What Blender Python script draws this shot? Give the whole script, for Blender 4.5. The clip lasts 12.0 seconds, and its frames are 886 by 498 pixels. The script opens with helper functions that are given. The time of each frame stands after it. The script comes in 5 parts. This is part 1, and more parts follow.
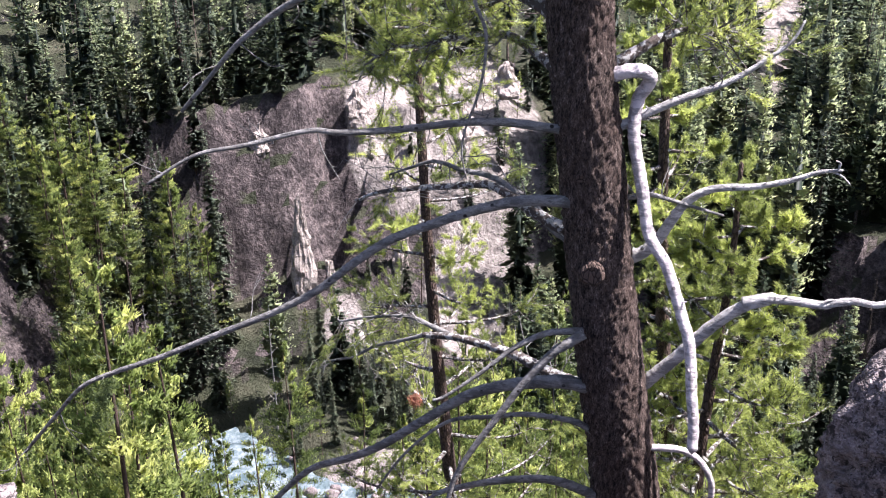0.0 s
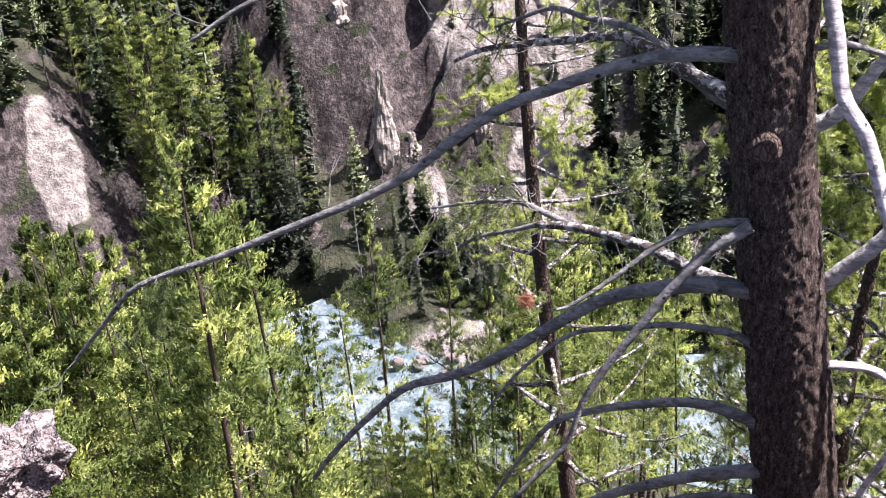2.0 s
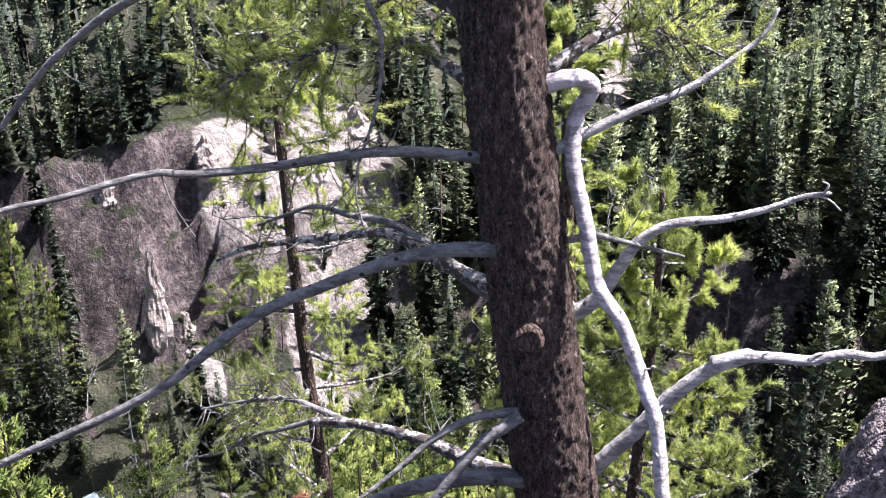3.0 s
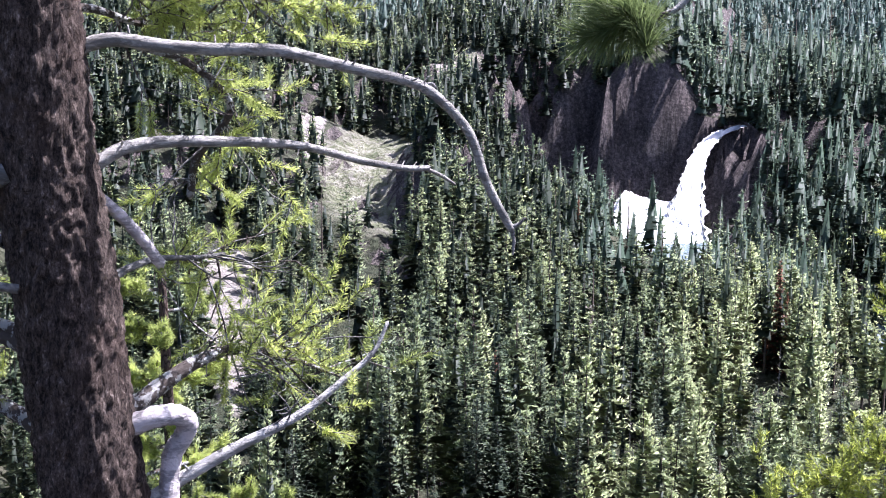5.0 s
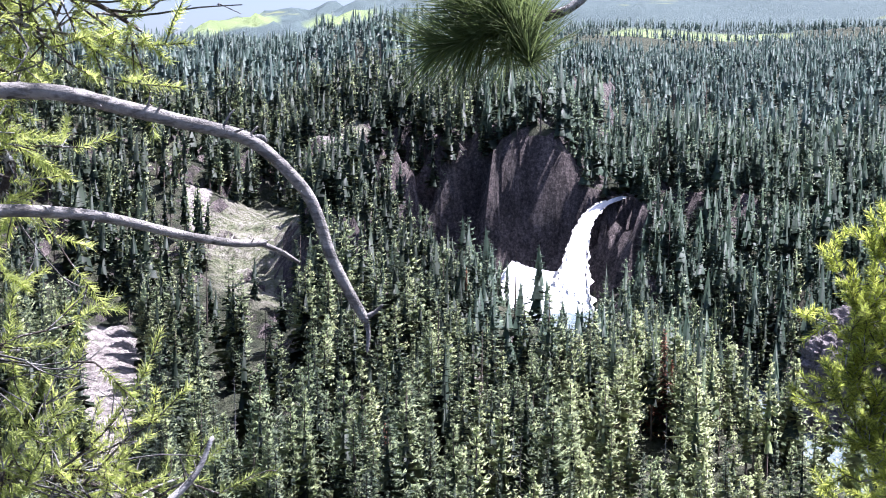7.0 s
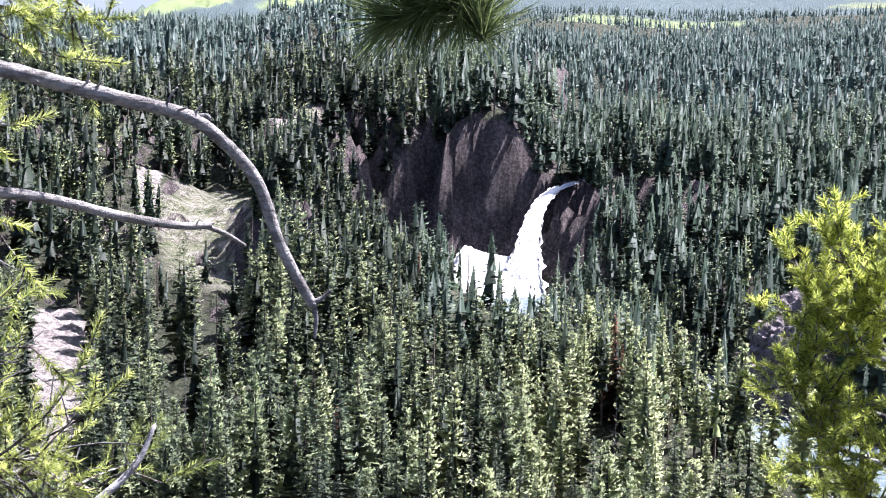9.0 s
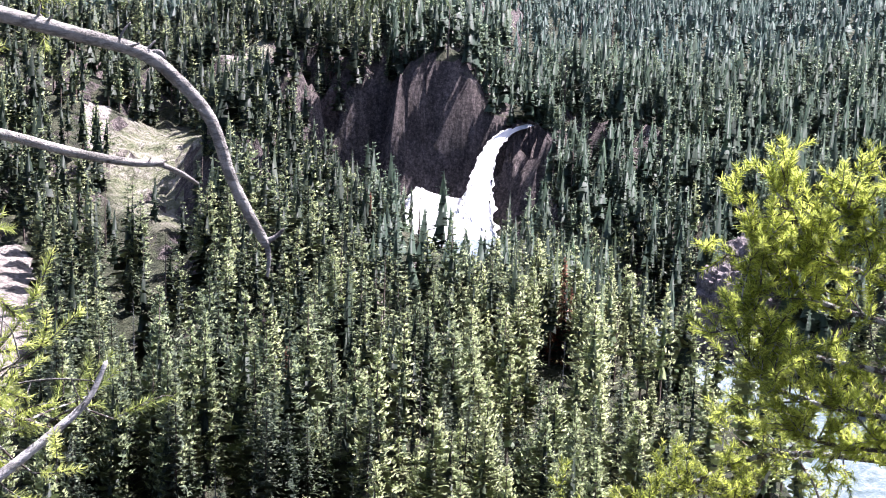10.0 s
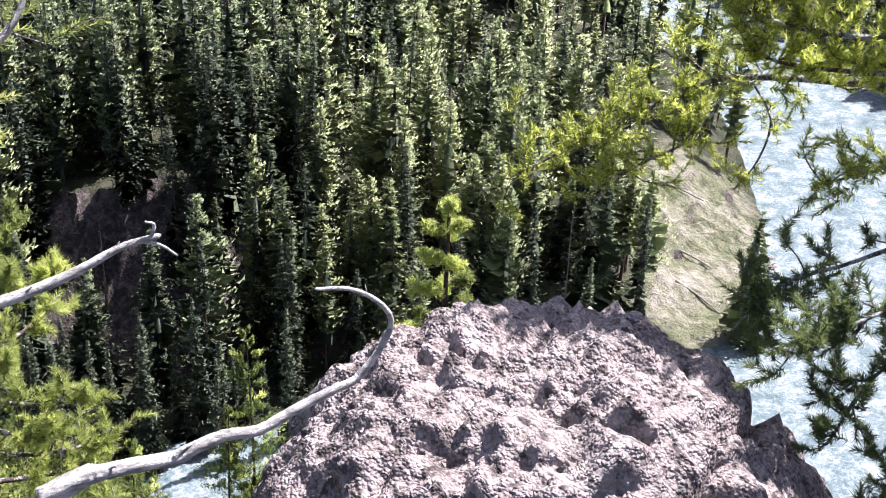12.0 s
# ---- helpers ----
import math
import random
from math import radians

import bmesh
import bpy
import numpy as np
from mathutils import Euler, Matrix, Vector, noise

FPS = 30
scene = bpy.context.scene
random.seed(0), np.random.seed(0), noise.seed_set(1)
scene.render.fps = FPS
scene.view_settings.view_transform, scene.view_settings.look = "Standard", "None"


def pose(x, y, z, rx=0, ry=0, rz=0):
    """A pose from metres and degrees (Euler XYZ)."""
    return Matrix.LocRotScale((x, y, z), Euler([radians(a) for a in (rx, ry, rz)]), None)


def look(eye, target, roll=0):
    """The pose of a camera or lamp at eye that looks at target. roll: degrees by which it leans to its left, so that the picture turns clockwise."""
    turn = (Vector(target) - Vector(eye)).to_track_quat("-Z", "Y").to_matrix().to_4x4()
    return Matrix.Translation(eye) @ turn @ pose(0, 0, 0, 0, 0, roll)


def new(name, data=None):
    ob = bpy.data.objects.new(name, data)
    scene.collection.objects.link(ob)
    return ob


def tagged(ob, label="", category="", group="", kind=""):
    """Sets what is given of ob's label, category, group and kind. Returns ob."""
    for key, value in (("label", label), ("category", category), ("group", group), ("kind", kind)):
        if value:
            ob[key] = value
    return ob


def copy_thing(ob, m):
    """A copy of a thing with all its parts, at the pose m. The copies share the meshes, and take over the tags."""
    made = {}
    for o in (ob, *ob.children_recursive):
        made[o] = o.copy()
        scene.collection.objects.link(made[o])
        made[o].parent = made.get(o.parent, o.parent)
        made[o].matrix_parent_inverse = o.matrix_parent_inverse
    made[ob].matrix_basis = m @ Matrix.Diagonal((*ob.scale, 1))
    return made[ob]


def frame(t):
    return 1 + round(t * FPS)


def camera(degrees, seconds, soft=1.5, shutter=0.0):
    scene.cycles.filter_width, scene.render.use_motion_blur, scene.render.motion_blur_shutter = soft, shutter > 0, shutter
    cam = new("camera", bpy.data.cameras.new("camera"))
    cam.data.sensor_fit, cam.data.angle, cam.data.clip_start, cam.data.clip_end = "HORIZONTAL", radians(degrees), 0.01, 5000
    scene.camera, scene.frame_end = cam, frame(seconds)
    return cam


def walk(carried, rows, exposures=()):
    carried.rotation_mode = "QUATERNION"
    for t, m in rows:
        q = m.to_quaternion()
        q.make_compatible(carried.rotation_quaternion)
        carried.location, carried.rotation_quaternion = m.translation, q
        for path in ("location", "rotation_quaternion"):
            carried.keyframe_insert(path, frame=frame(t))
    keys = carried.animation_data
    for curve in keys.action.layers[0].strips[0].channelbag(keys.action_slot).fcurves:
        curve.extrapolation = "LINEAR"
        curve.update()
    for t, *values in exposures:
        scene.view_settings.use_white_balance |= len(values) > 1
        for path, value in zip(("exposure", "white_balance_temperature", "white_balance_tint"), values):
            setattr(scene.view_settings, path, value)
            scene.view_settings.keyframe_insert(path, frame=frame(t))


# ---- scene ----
# ---------------------------------------------------------------- camera
# seconds, stops, kelvin, tint
GRADE = [(0.0, 1.70, 6050, 26), (2.0, 1.70, 6150, 26), (3.7, 1.86, 5850, 25), (5.5, 1.70, 5600, 27), (9.0, 1.76, 5750, 27), (10.5, 1.94, 6050, 28), (11.5, 1.90, 6100, 27), (12.0, 1.72, 6100, 24)]
cam = camera(40.94, 12.0, soft=1.0)

# seconds, eye (x, y, z), yaw to the left, pitch up, lean to the left
PATH = [
    (0, 0.149, -1.106, 0.491, 0.01, -25.37, -0.75),
    (0.5, 0.027, -0.771, 0.333, 6.46, -29.17, -2.83),
    (1, -0.018, -0.458, 0.185, 9.74, -31.54, -5.01),
    (1.5, -0.021, -0.067, 0.016, 9.10, -32.82, -5.51),
    (2, -0.014, -0.034, -0.009, 4.80, -31.45, -3.66),
    (2.5, 0.000, 0.000, -0.000, -1.43, -27.77, -1.41),
    (3, 0.031, 0.064, 0.049, -7.57, -23.52, -0.75),
    (3.5, 0.051, 0.128, 0.050, -12.91, -19.07, 0.13),
    (3.7, 0.070, 0.206, 0.038, -15.55, -16.98, 0.16),
    (5.5, 0.376, 0.751, 0.006, -28.31, -8.26, 0.62),
    (6, 0.572, 0.988, -0.023, -29.23, -7.18, 0.56),
    (6.5, 0.622, 1.097, -0.035, -30.92, -6.40, 0.48),
    (7, 0.662, 1.163, -0.044, -32.07, -6.01, 0.61),
    (9, 0.703, 1.217, -0.051, -34.37, -6.74, 1.23),
    (9.5, 0.699, 1.211, -0.053, -35.25, -7.62, 1.45),
    (10, 0.687, 1.200, -0.049, -36.83, -9.49, 2.34),
    (10.5, 0.697, 1.206, -0.061, -38.61, -12.55, 2.36),
    (11, 0.749, 1.335, -0.108, -40.67, -16.68, 3.67),
    (11.5, 0.734, 1.302, -0.109, -41.41, -21.52, 3.71),
    (12, 0.747, 1.323, -0.134, -40.45, -26.79, 2.70),
]


def aim(x, y, z, yaw, pitch, lean):
    return pose(x, y, z, 90 + pitch, 0, yaw) @ pose(0, 0, 0, 0, 0, lean)


walk(cam, [(row[0], aim(*row[1:])) for row in PATH], GRADE)

# ---------------------------------------------------------------- light
SUN_BEARING, SUN_HEIGHT = 88.0, 60.0
world = bpy.data.worlds.new("sky")
scene.world = world
world.use_nodes = True
wn = world.node_tree.nodes
sky = wn.new("ShaderNodeTexSky")
sky.sky_type = "NISHITA"
sky.sun_disc = False
sky.sun_elevation = radians(SUN_HEIGHT)
sky.sun_rotation = radians(SUN_BEARING)
sky.altitude = 600
sky.dust_density = 4.0
world.node_tree.links.new(sky.outputs[0], wn["Background"].inputs[0])
wn["Background"].inputs[1].default_value = 0.062
sun = new("sun", bpy.data.lights.new("sun", "SUN"))
sun.data.energy, sun.data.angle, sun.data.color = 5.0, radians(0.53), (1.0, 0.955, 0.88)
sun_way = Vector((math.sin(radians(SUN_BEARING)) * math.cos(radians(SUN_HEIGHT)),
                  math.cos(radians(SUN_BEARING)) * math.cos(radians(SUN_HEIGHT)), math.sin(radians(SUN_HEIGHT))))
sun.matrix_world = look(sun_way * 50, (0, 0, 0))


# ---------------------------------------------------------------- materials
class Mat:
    """A node material with short ways to add nodes."""

    def __init__(self, name):
        self.m = bpy.data.materials.new(name)
        self.m.use_nodes = True
        self.t = self.m.node_tree
        self.n = self.t.nodes
        self.b = self.n["Principled BSDF"]
        self.b.inputs["Specular IOR Level"].default_value = 0.25
        self.place = self.node("ShaderNodeTexCoord").outputs["Object"]

    def node(self, kind, **values):
        nd = self.n.new(kind)
        for key, value in values.items():
            nd.inputs[key].default_value = value
        return nd

    def link(self, a, b):
        self.t.links.new(a, b)

    def noise(self, scale, detail=5.0, rough=0.6, coords=None, stretch=None):
        nd = self.node("ShaderNodeTexNoise", Scale=scale, Detail=detail, Roughness=rough)
        src = coords or self.place
        if stretch:
            mp = self.n.new("ShaderNodeMapping")
            mp.inputs["Scale"].default_value = stretch
            self.link(src, mp.inputs[0])
            src = mp.outputs[0]
        self.link(src, nd.inputs["Vector"])
        return nd.outputs["Fac"]

    def cells(self, scale, coords=None, stretch=None, feature="F1", out="Distance"):
        nd = self.node("ShaderNodeTexVoronoi", Scale=scale)
        nd.feature = feature
        src = coords or self.place
        if stretch:
            mp = self.n.new("ShaderNodeMapping")
            mp.inputs["Scale"].default_value = stretch
            self.link(src, mp.inputs[0])
            src = mp.outputs[0]
        self.link(src, nd.inputs["Vector"])
        return nd.outputs[out]

    def ramp(self, fac, *stops):
        nd = self.n.new("ShaderNodeValToRGB")
        els = nd.color_ramp.elements
        while len(els) < len(stops):
            els.new(0.5)
        for el, (at, col) in zip(els, stops):
            el.position = at
            el.color = (*col, 1) if len(col) == 3 else col
        self.link(fac, nd.inputs[0])
        return nd.outputs[0]

    def mix(self, fac, a, b, how="MIX"):
        nd = self.n.new("ShaderNodeMix")
        nd.data_type = "RGBA"
        nd.blend_type = how
        for src, sock in ((fac, nd.inputs[0]), (a, nd.inputs[6]), (b, nd.inputs[7])):
            if isinstance(src, (int, float)):
                sock.default_value = src
            elif isinstance(src, tuple):
                sock.default_value = (*src, 1)
            else:
                self.link(src, sock)
        return nd.outputs[2]

    def math(self, op, a, b=0.0):
        nd = self.n.new("ShaderNodeMath")
        nd.operation = op
        for src, sock in ((a, nd.inputs[0]), (b, nd.inputs[1])):
            if isinstance(src, (int, float)):
                sock.default_value = src
            else:
                self.link(src, sock)
        return nd.outputs[0]

    def colour(self, c):
        if isinstance(c, tuple):
            self.b.inputs["Base Color"].default_value = (*c, 1)
        else:
            self.link(c, self.b.inputs["Base Color"])
        return self

    def rough(self, r):
        if isinstance(r, (int, float)):
            self.b.inputs["Roughness"].default_value = r
        else:
            self.link(r, self.b.inputs["Roughness"])
        return self

    def bump(self, height, strength, distance):
        nd = self.node("ShaderNodeBump", Strength=strength, Distance=distance)
        self.link(height, nd.inputs["Height"])
        self.link(nd.outputs[0], self.b.inputs["Normal"])
        return self

    def thin(self, colour, share):
        """Lets light shine through, as leaves do."""
        tr = self.n.new("ShaderNodeBsdfTranslucent")
        if isinstance(colour, tuple):
            tr.inputs[0].default_value = (*colour, 1)
        else:
            self.link(colour, tr.inputs[0])
        mx = self.n.new("ShaderNodeMixShader")
        mx.inputs[0].default_value = share
        self.link(self.b.outputs[0], mx.inputs[1])
        self.link(tr.outputs[0], mx.inputs[2])
        self.link(mx.outputs[0], self.n["Material Output"].inputs[0])
        return self

    def island(self):
        return self.n.new("ShaderNodeNewGeometry").outputs["Random Per Island"]

    def each(self):
        return self.n.new("ShaderNodeObjectInfo").outputs["Random"]


def needles_material(name, tones, share, by_tree=0.5, by_spray=0.4, through_light=1.9):
    """Needles: every tree has its tone between dark and light, and every spray its own a little beside it."""
    a = Mat(name)
    tone = a.n.new("ShaderNodeAttribute")
    tone.attribute_name = "tone"
    tree = a.math("ADD", a.math("MULTIPLY", a.each(), by_tree), tone.outputs["Fac"])
    pick = a.math("ADD", a.math("MULTIPLY", a.island(), by_spray), tree)
    col = a.ramp(pick, *[(0.08 + 0.84 * k / (len(tones) - 1), c) for k, c in enumerate(tones)])
    lit = a.n.new("ShaderNodeVectorMath")
    lit.operation = "SCALE"
    a.link(col, lit.inputs[0])
    lit.inputs["Scale"].default_value = through_light
    a.colour(col).rough(0.5).thin(lit.outputs[0], share)
    return a.m


MAT_PINE = needles_material("pine_needles", ((0.075, 0.102, 0.034), (0.29, 0.335, 0.100), (0.52, 0.55, 0.185)), 0.62)
MAT_RIM = needles_material("bright_needles", ((0.10, 0.125, 0.032), (0.38, 0.42, 0.085), (0.60, 0.62, 0.16)), 0.74, 0.12, 0.5)
# dark by itself on the dead clump; on sprig and low boughs painted shade
MAT_SHADE_PINE = needles_material("dark_or_shaded_needles", ((0.034, 0.056, 0.021), (0.15, 0.19, 0.066)), 0.42)
MAT_SLOPE_PINE = needles_material("slope_pine_needles", ((0.026, 0.042, 0.016), (0.165, 0.220, 0.060), (0.46, 0.50, 0.160)), 0.52, 0.3, 0.35)
MAT_FIR = needles_material("fir_needles", ((0.050, 0.070, 0.056), (0.155, 0.195, 0.135), (0.33, 0.38, 0.23)), 0.50, 0.35, 0.45)
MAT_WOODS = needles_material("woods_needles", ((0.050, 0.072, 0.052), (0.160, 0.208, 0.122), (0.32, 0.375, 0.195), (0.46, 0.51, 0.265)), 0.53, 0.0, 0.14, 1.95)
# haze over the far and middle hillsides is painted into these bluer, paler tones
MAT_FAR = needles_material("hazed_far_needles", ((0.092, 0.138, 0.118), (0.228, 0.300, 0.238), (0.385, 0.465, 0.35)), 0.48, 0.0, 0.22)
MAT_MID = needles_material("hazed_hillside_needles", ((0.085, 0.125, 0.092), (0.228, 0.298, 0.195), (0.40, 0.48, 0.30)), 0.52, 0.0, 0.16)
MAT_RUST = needles_material("dead_needles", ((0.17, 0.070, 0.045), (0.34, 0.150, 0.090), (0.46, 0.25, 0.17)), 0.3, 0.2, 0.7)


def bark_material(name, dark, light, scale):
    a = Mat(name)
    plates = a.cells(scale, stretch=(1, 1, 0.45), feature="DISTANCE_TO_EDGE")
    grain = a.noise(scale * 3, 6, 0.7, stretch=(1, 1, 0.35))
    tone = a.mix(a.math("MULTIPLY", grain, 0.9), dark, light)
    tone = a.mix(a.ramp(plates, (0.0, (1, 1, 1)), (0.12, (0, 0, 0))), tone, tuple(v * 0.35 for v in dark))
    a.colour(tone).rough(0.9)
    a.bump(a.math("ADD", a.math("MULTIPLY", plates, 1.6), a.math("MULTIPLY", grain, 0.5)), 0.9, 0.02)
    return a.m


MAT_STEM = bark_material("stem_bark", (0.075, 0.060, 0.050), (0.26, 0.21, 0.175), 6)
MAT_BARK = bark_material("pine_bark", (0.055, 0.038, 0.030), (0.17, 0.12, 0.095), 42)


def trunk_material():
    a = Mat("trunk_bark")
    flake, grain, blotch = a.noise(46, 7, 0.78, stretch=(1, 1, 0.38)), a.noise(150, 5, 0.75, stretch=(1, 1, 0.5)), a.noise(6, 4, 0.6)
    tone = a.math("ADD", a.math("MULTIPLY", flake, 0.6), a.math("MULTIPLY", grain, 0.4))
    col = a.ramp(tone, (0.42, (0.010, 0.008, 0.007)), (0.48, (0.060, 0.043, 0.035)), (0.56, (0.15, 0.112, 0.092)), (0.65, (0.44, 0.36, 0.31)))
    col = a.mix(a.ramp(blotch, (0.50, (0, 0, 0)), (0.7, (0.45, 0.45, 0.45))), col, (0.080, 0.050, 0.038))
    a.colour(col).rough(0.9)
    a.bump(tone, 1.0, 0.03)
    return a.m


MAT_TRUNK = trunk_material()


def terrain_material():
    a = Mat("canyon_ground")
    slope = a.n.new("ShaderNodeSeparateXYZ")
    geo = a.n.new("ShaderNodeNewGeometry")
    a.link(geo.outputs["True Normal"], slope.inputs[0])
    big, mid, fine = a.noise(0.02, 6, 0.6), a.noise(0.15, 6, 0.6), a.noise(0.9, 4, 0.55)
    streak = a.noise(0.22, 6, 0.7, stretch=(1, 1, 0.12))
    cover = a.n.new("ShaderNodeAttribute")
    cover.attribute_name = "open"
    floor = a.ramp(mid, (0.30, (0.020, 0.025, 0.015)), (0.50, (0.050, 0.058, 0.032)), (0.74, (0.13, 0.125, 0.085)))
    meadow = a.ramp(a.math("ADD", a.math("MULTIPLY", mid, 0.6), a.math("MULTIPLY", fine, 0.4)), (0.34, (0.085, 0.105, 0.050)), (0.47, (0.190, 0.200, 0.120)), (0.62, (0.38, 0.355, 0.30)))
    grass = a.mix(cover.outputs["Fac"], floor, meadow)
    crumb = a.noise(2.4, 5, 0.75)
    rock = a.ramp(a.math("ADD", a.math("MULTIPLY", streak, 0.34), a.math("ADD", a.math("MULTIPLY", fine, 0.3), a.math("MULTIPLY", crumb, 0.36))),
                  (0.38, (0.018, 0.015, 0.015)), (0.49, (0.075, 0.063, 0.061)), (0.62, (0.26, 0.215, 0.20)))
    steep = a.math("ADD", slope.outputs[2], a.math("MULTIPLY", a.math("SUBTRACT", mid, 0.5), 0.5))
    fac = a.ramp(steep, (0.62, (1, 1, 1)), (0.74, (0, 0, 0)))
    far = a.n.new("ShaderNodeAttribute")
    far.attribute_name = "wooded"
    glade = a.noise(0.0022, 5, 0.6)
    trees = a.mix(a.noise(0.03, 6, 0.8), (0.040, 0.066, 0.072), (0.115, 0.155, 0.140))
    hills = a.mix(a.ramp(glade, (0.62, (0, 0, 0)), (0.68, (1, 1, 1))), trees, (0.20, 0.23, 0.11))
    bare = a.n.new("ShaderNodeAttribute")
    bare.attribute_name = "bare"
    gravel = a.ramp(a.math("ADD", a.math("MULTIPLY", streak, 0.5), a.math("MULTIPLY", fine, 0.5)), (0.36, (0.14, 0.125, 0.112)), (0.50, (0.34, 0.305, 0.275)), (0.64, (0.58, 0.53, 0.47)))
    patch = a.ramp(a.math("ADD", bare.outputs["Fac"], a.math("MULTIPLY", a.math("SUBTRACT", mid, 0.5), 1.2)), (0.42, (0, 0, 0)), (0.58, (1, 1, 1)))
    ground_tone = a.mix(patch, a.mix(fac, grass, rock), gravel)
    lush = a.n.new("ShaderNodeAttribute")
    lush.attribute_name = "lush"
    pasture = a.mix(a.noise(0.01, 5, 0.6), (0.14, 0.20, 0.075), (0.27, 0.33, 0.14))
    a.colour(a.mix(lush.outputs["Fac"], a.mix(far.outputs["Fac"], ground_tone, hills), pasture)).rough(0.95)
    blocks = a.cells(0.45, stretch=(1, 1, 0.35))
    a.bump(a.math("ADD", a.math("MULTIPLY", streak, 1.5), a.math("ADD", a.math("MULTIPLY", blocks, 0.8), a.math("ADD", a.math("MULTIPLY", mid, 1.2), a.math("MULTIPLY", crumb, 0.5)))), 1.0, 1.6)
    return a.m


MAT_GROUND = terrain_material()


def rock_material():
    a = Mat("volcanic_rock")
    big, mid = a.noise(2.2, 5, 0.55), a.noise(13, 5, 0.55)
    lumps, grains, crumbs = a.cells(30), a.cells(85), a.cells(110, out="Color")
    tone = a.math("ADD", a.math("MULTIPLY", mid, 0.72), a.math("MULTIPLY", crumbs, 0.28))
    col = a.ramp(tone, (0.30, (0.030, 0.025, 0.024)), (0.40, (0.115, 0.096, 0.090)), (0.52, (0.235, 0.198, 0.190)), (0.72, (0.40, 0.352, 0.340)))
    col = a.mix(a.ramp(big, (0.48, (0, 0, 0)), (0.66, (0.55, 0.55, 0.55))), col, (0.28, 0.25, 0.24))
    col = a.mix(a.ramp(a.noise(21, 4, 0.6), (0.38, (1, 1, 1)), (0.45, (0, 0, 0))), col, (0.060, 0.052, 0.050))
    a.colour(col).rough(0.95)
    a.bump(a.math("SUBTRACT", a.math("MULTIPLY", mid, 2.0), a.math("ADD", a.math("MULTIPLY", lumps, 0.9), a.math("MULTIPLY", grains, 0.5))), 0.7, 0.035)
    return a.m


MAT_ROCK = rock_material()


def crag_material(name="crag_rock", tones=((0.050, 0.045, 0.045), (0.18, 0.160, 0.156), (0.44, 0.38, 0.35))):
    a = Mat(name)
    big, fine, streak = a.noise(0.35, 6, 0.65), a.noise(2.2, 6, 0.7), a.noise(0.8, 5, 0.7, stretch=(1, 1, 0.3))
    tone = a.math("ADD", a.math("MULTIPLY", big, 0.3), a.math("ADD", a.math("MULTIPLY", fine, 0.35), a.math("MULTIPLY", streak, 0.35)))
    a.colour(a.ramp(tone, (0.36, tones[0]), (0.49, tones[1]), (0.64, tones[2]))).rough(0.95)
    a.bump(a.math("ADD", a.cells(0.9), fine), 1.0, 0.6)
    return a.m


MAT_CRAG = crag_material()
MAT_TUFF = crag_material("pale_tuff", ((0.14, 0.115, 0.10), (0.40, 0.35, 0.31), (0.66, 0.59, 0.52)))


def water_material():
    a = Mat("white_water")
    foam = a.noise(0.35, 8, 0.72)
    small = a.noise(2.2, 6, 0.7)
    f = a.math("ADD", a.math("MULTIPLY", foam, 0.6), a.math("MULTIPLY", small, 0.4))
    a.colour(a.ramp(f, (0.36, (0.045, 0.075, 0.082)), (0.48, (0.105, 0.145, 0.155)), (0.60, (0.27, 0.31, 0.325))))
    a.rough(0.6)
    a.b.inputs["Specular IOR Level"].default_value = 0.1
    a.bump(f, 0.8, 0.5)
    return a.m


MAT_WATER = water_material()


def foam_material(name="falling_water", share=0.15):
    a = Mat(name)
    f = a.noise(0.5, 7, 0.7, stretch=(1, 1, 0.15))
    a.colour(a.ramp(f, (0.3, (0.86, 0.89, 0.90)), (0.6, (0.96, 0.97, 0.97)))).rough(0.7)
    a.bump(f, 0.8, 0.6)
    a.thin((0.97, 0.98, 0.99), share)
    return a.m


MAT_FOAM = foam_material()
MAT_SPRAY = foam_material("spray_drops", 0.2)


# ---------------------------------------------------------------- shape helpers
def fast_mesh(name, verts, tris, material, smooth=False):
    """A triangle mesh from numpy arrays."""
    me = bpy.data.meshes.new(name)
    v, f = np.asarray(verts, np.float32), np.asarray(tris, np.int32)
    me.vertices.add(len(v))
    me.vertices.foreach_set("co", v.ravel())
    me.loops.add(len(f) * 3)
    me.loops.foreach_set("vertex_index", f.ravel())
    me.polygons.add(len(f))
    me.polygons.foreach_set("loop_start", np.arange(len(f), dtype=np.int32) * 3)
    me.update(calc_edges=True)
    me.validate()
    me.materials.append(material)
    if smooth:
        me.shade_smooth()
    return me


def polar(bearing, r, z=0.0):
    return np.array([r * math.sin(radians(bearing)), r * math.cos(radians(bearing)), z])


# ---------------------------------------------------------------- the lie of the land
# bearing: degrees to the right of straight ahead; heights in metres from the rim where the camera stands
RINGS = np.array([1.65, 3.2, 12, 50, 86, 104, 118, 132, 143, 165, 210, 300, 340, 390, 424, 437, 470, 620, 1000, 1900, 3200, 4900])
PROFILES = {}


def profile(bearing, *z):
    PROFILES[bearing] = z


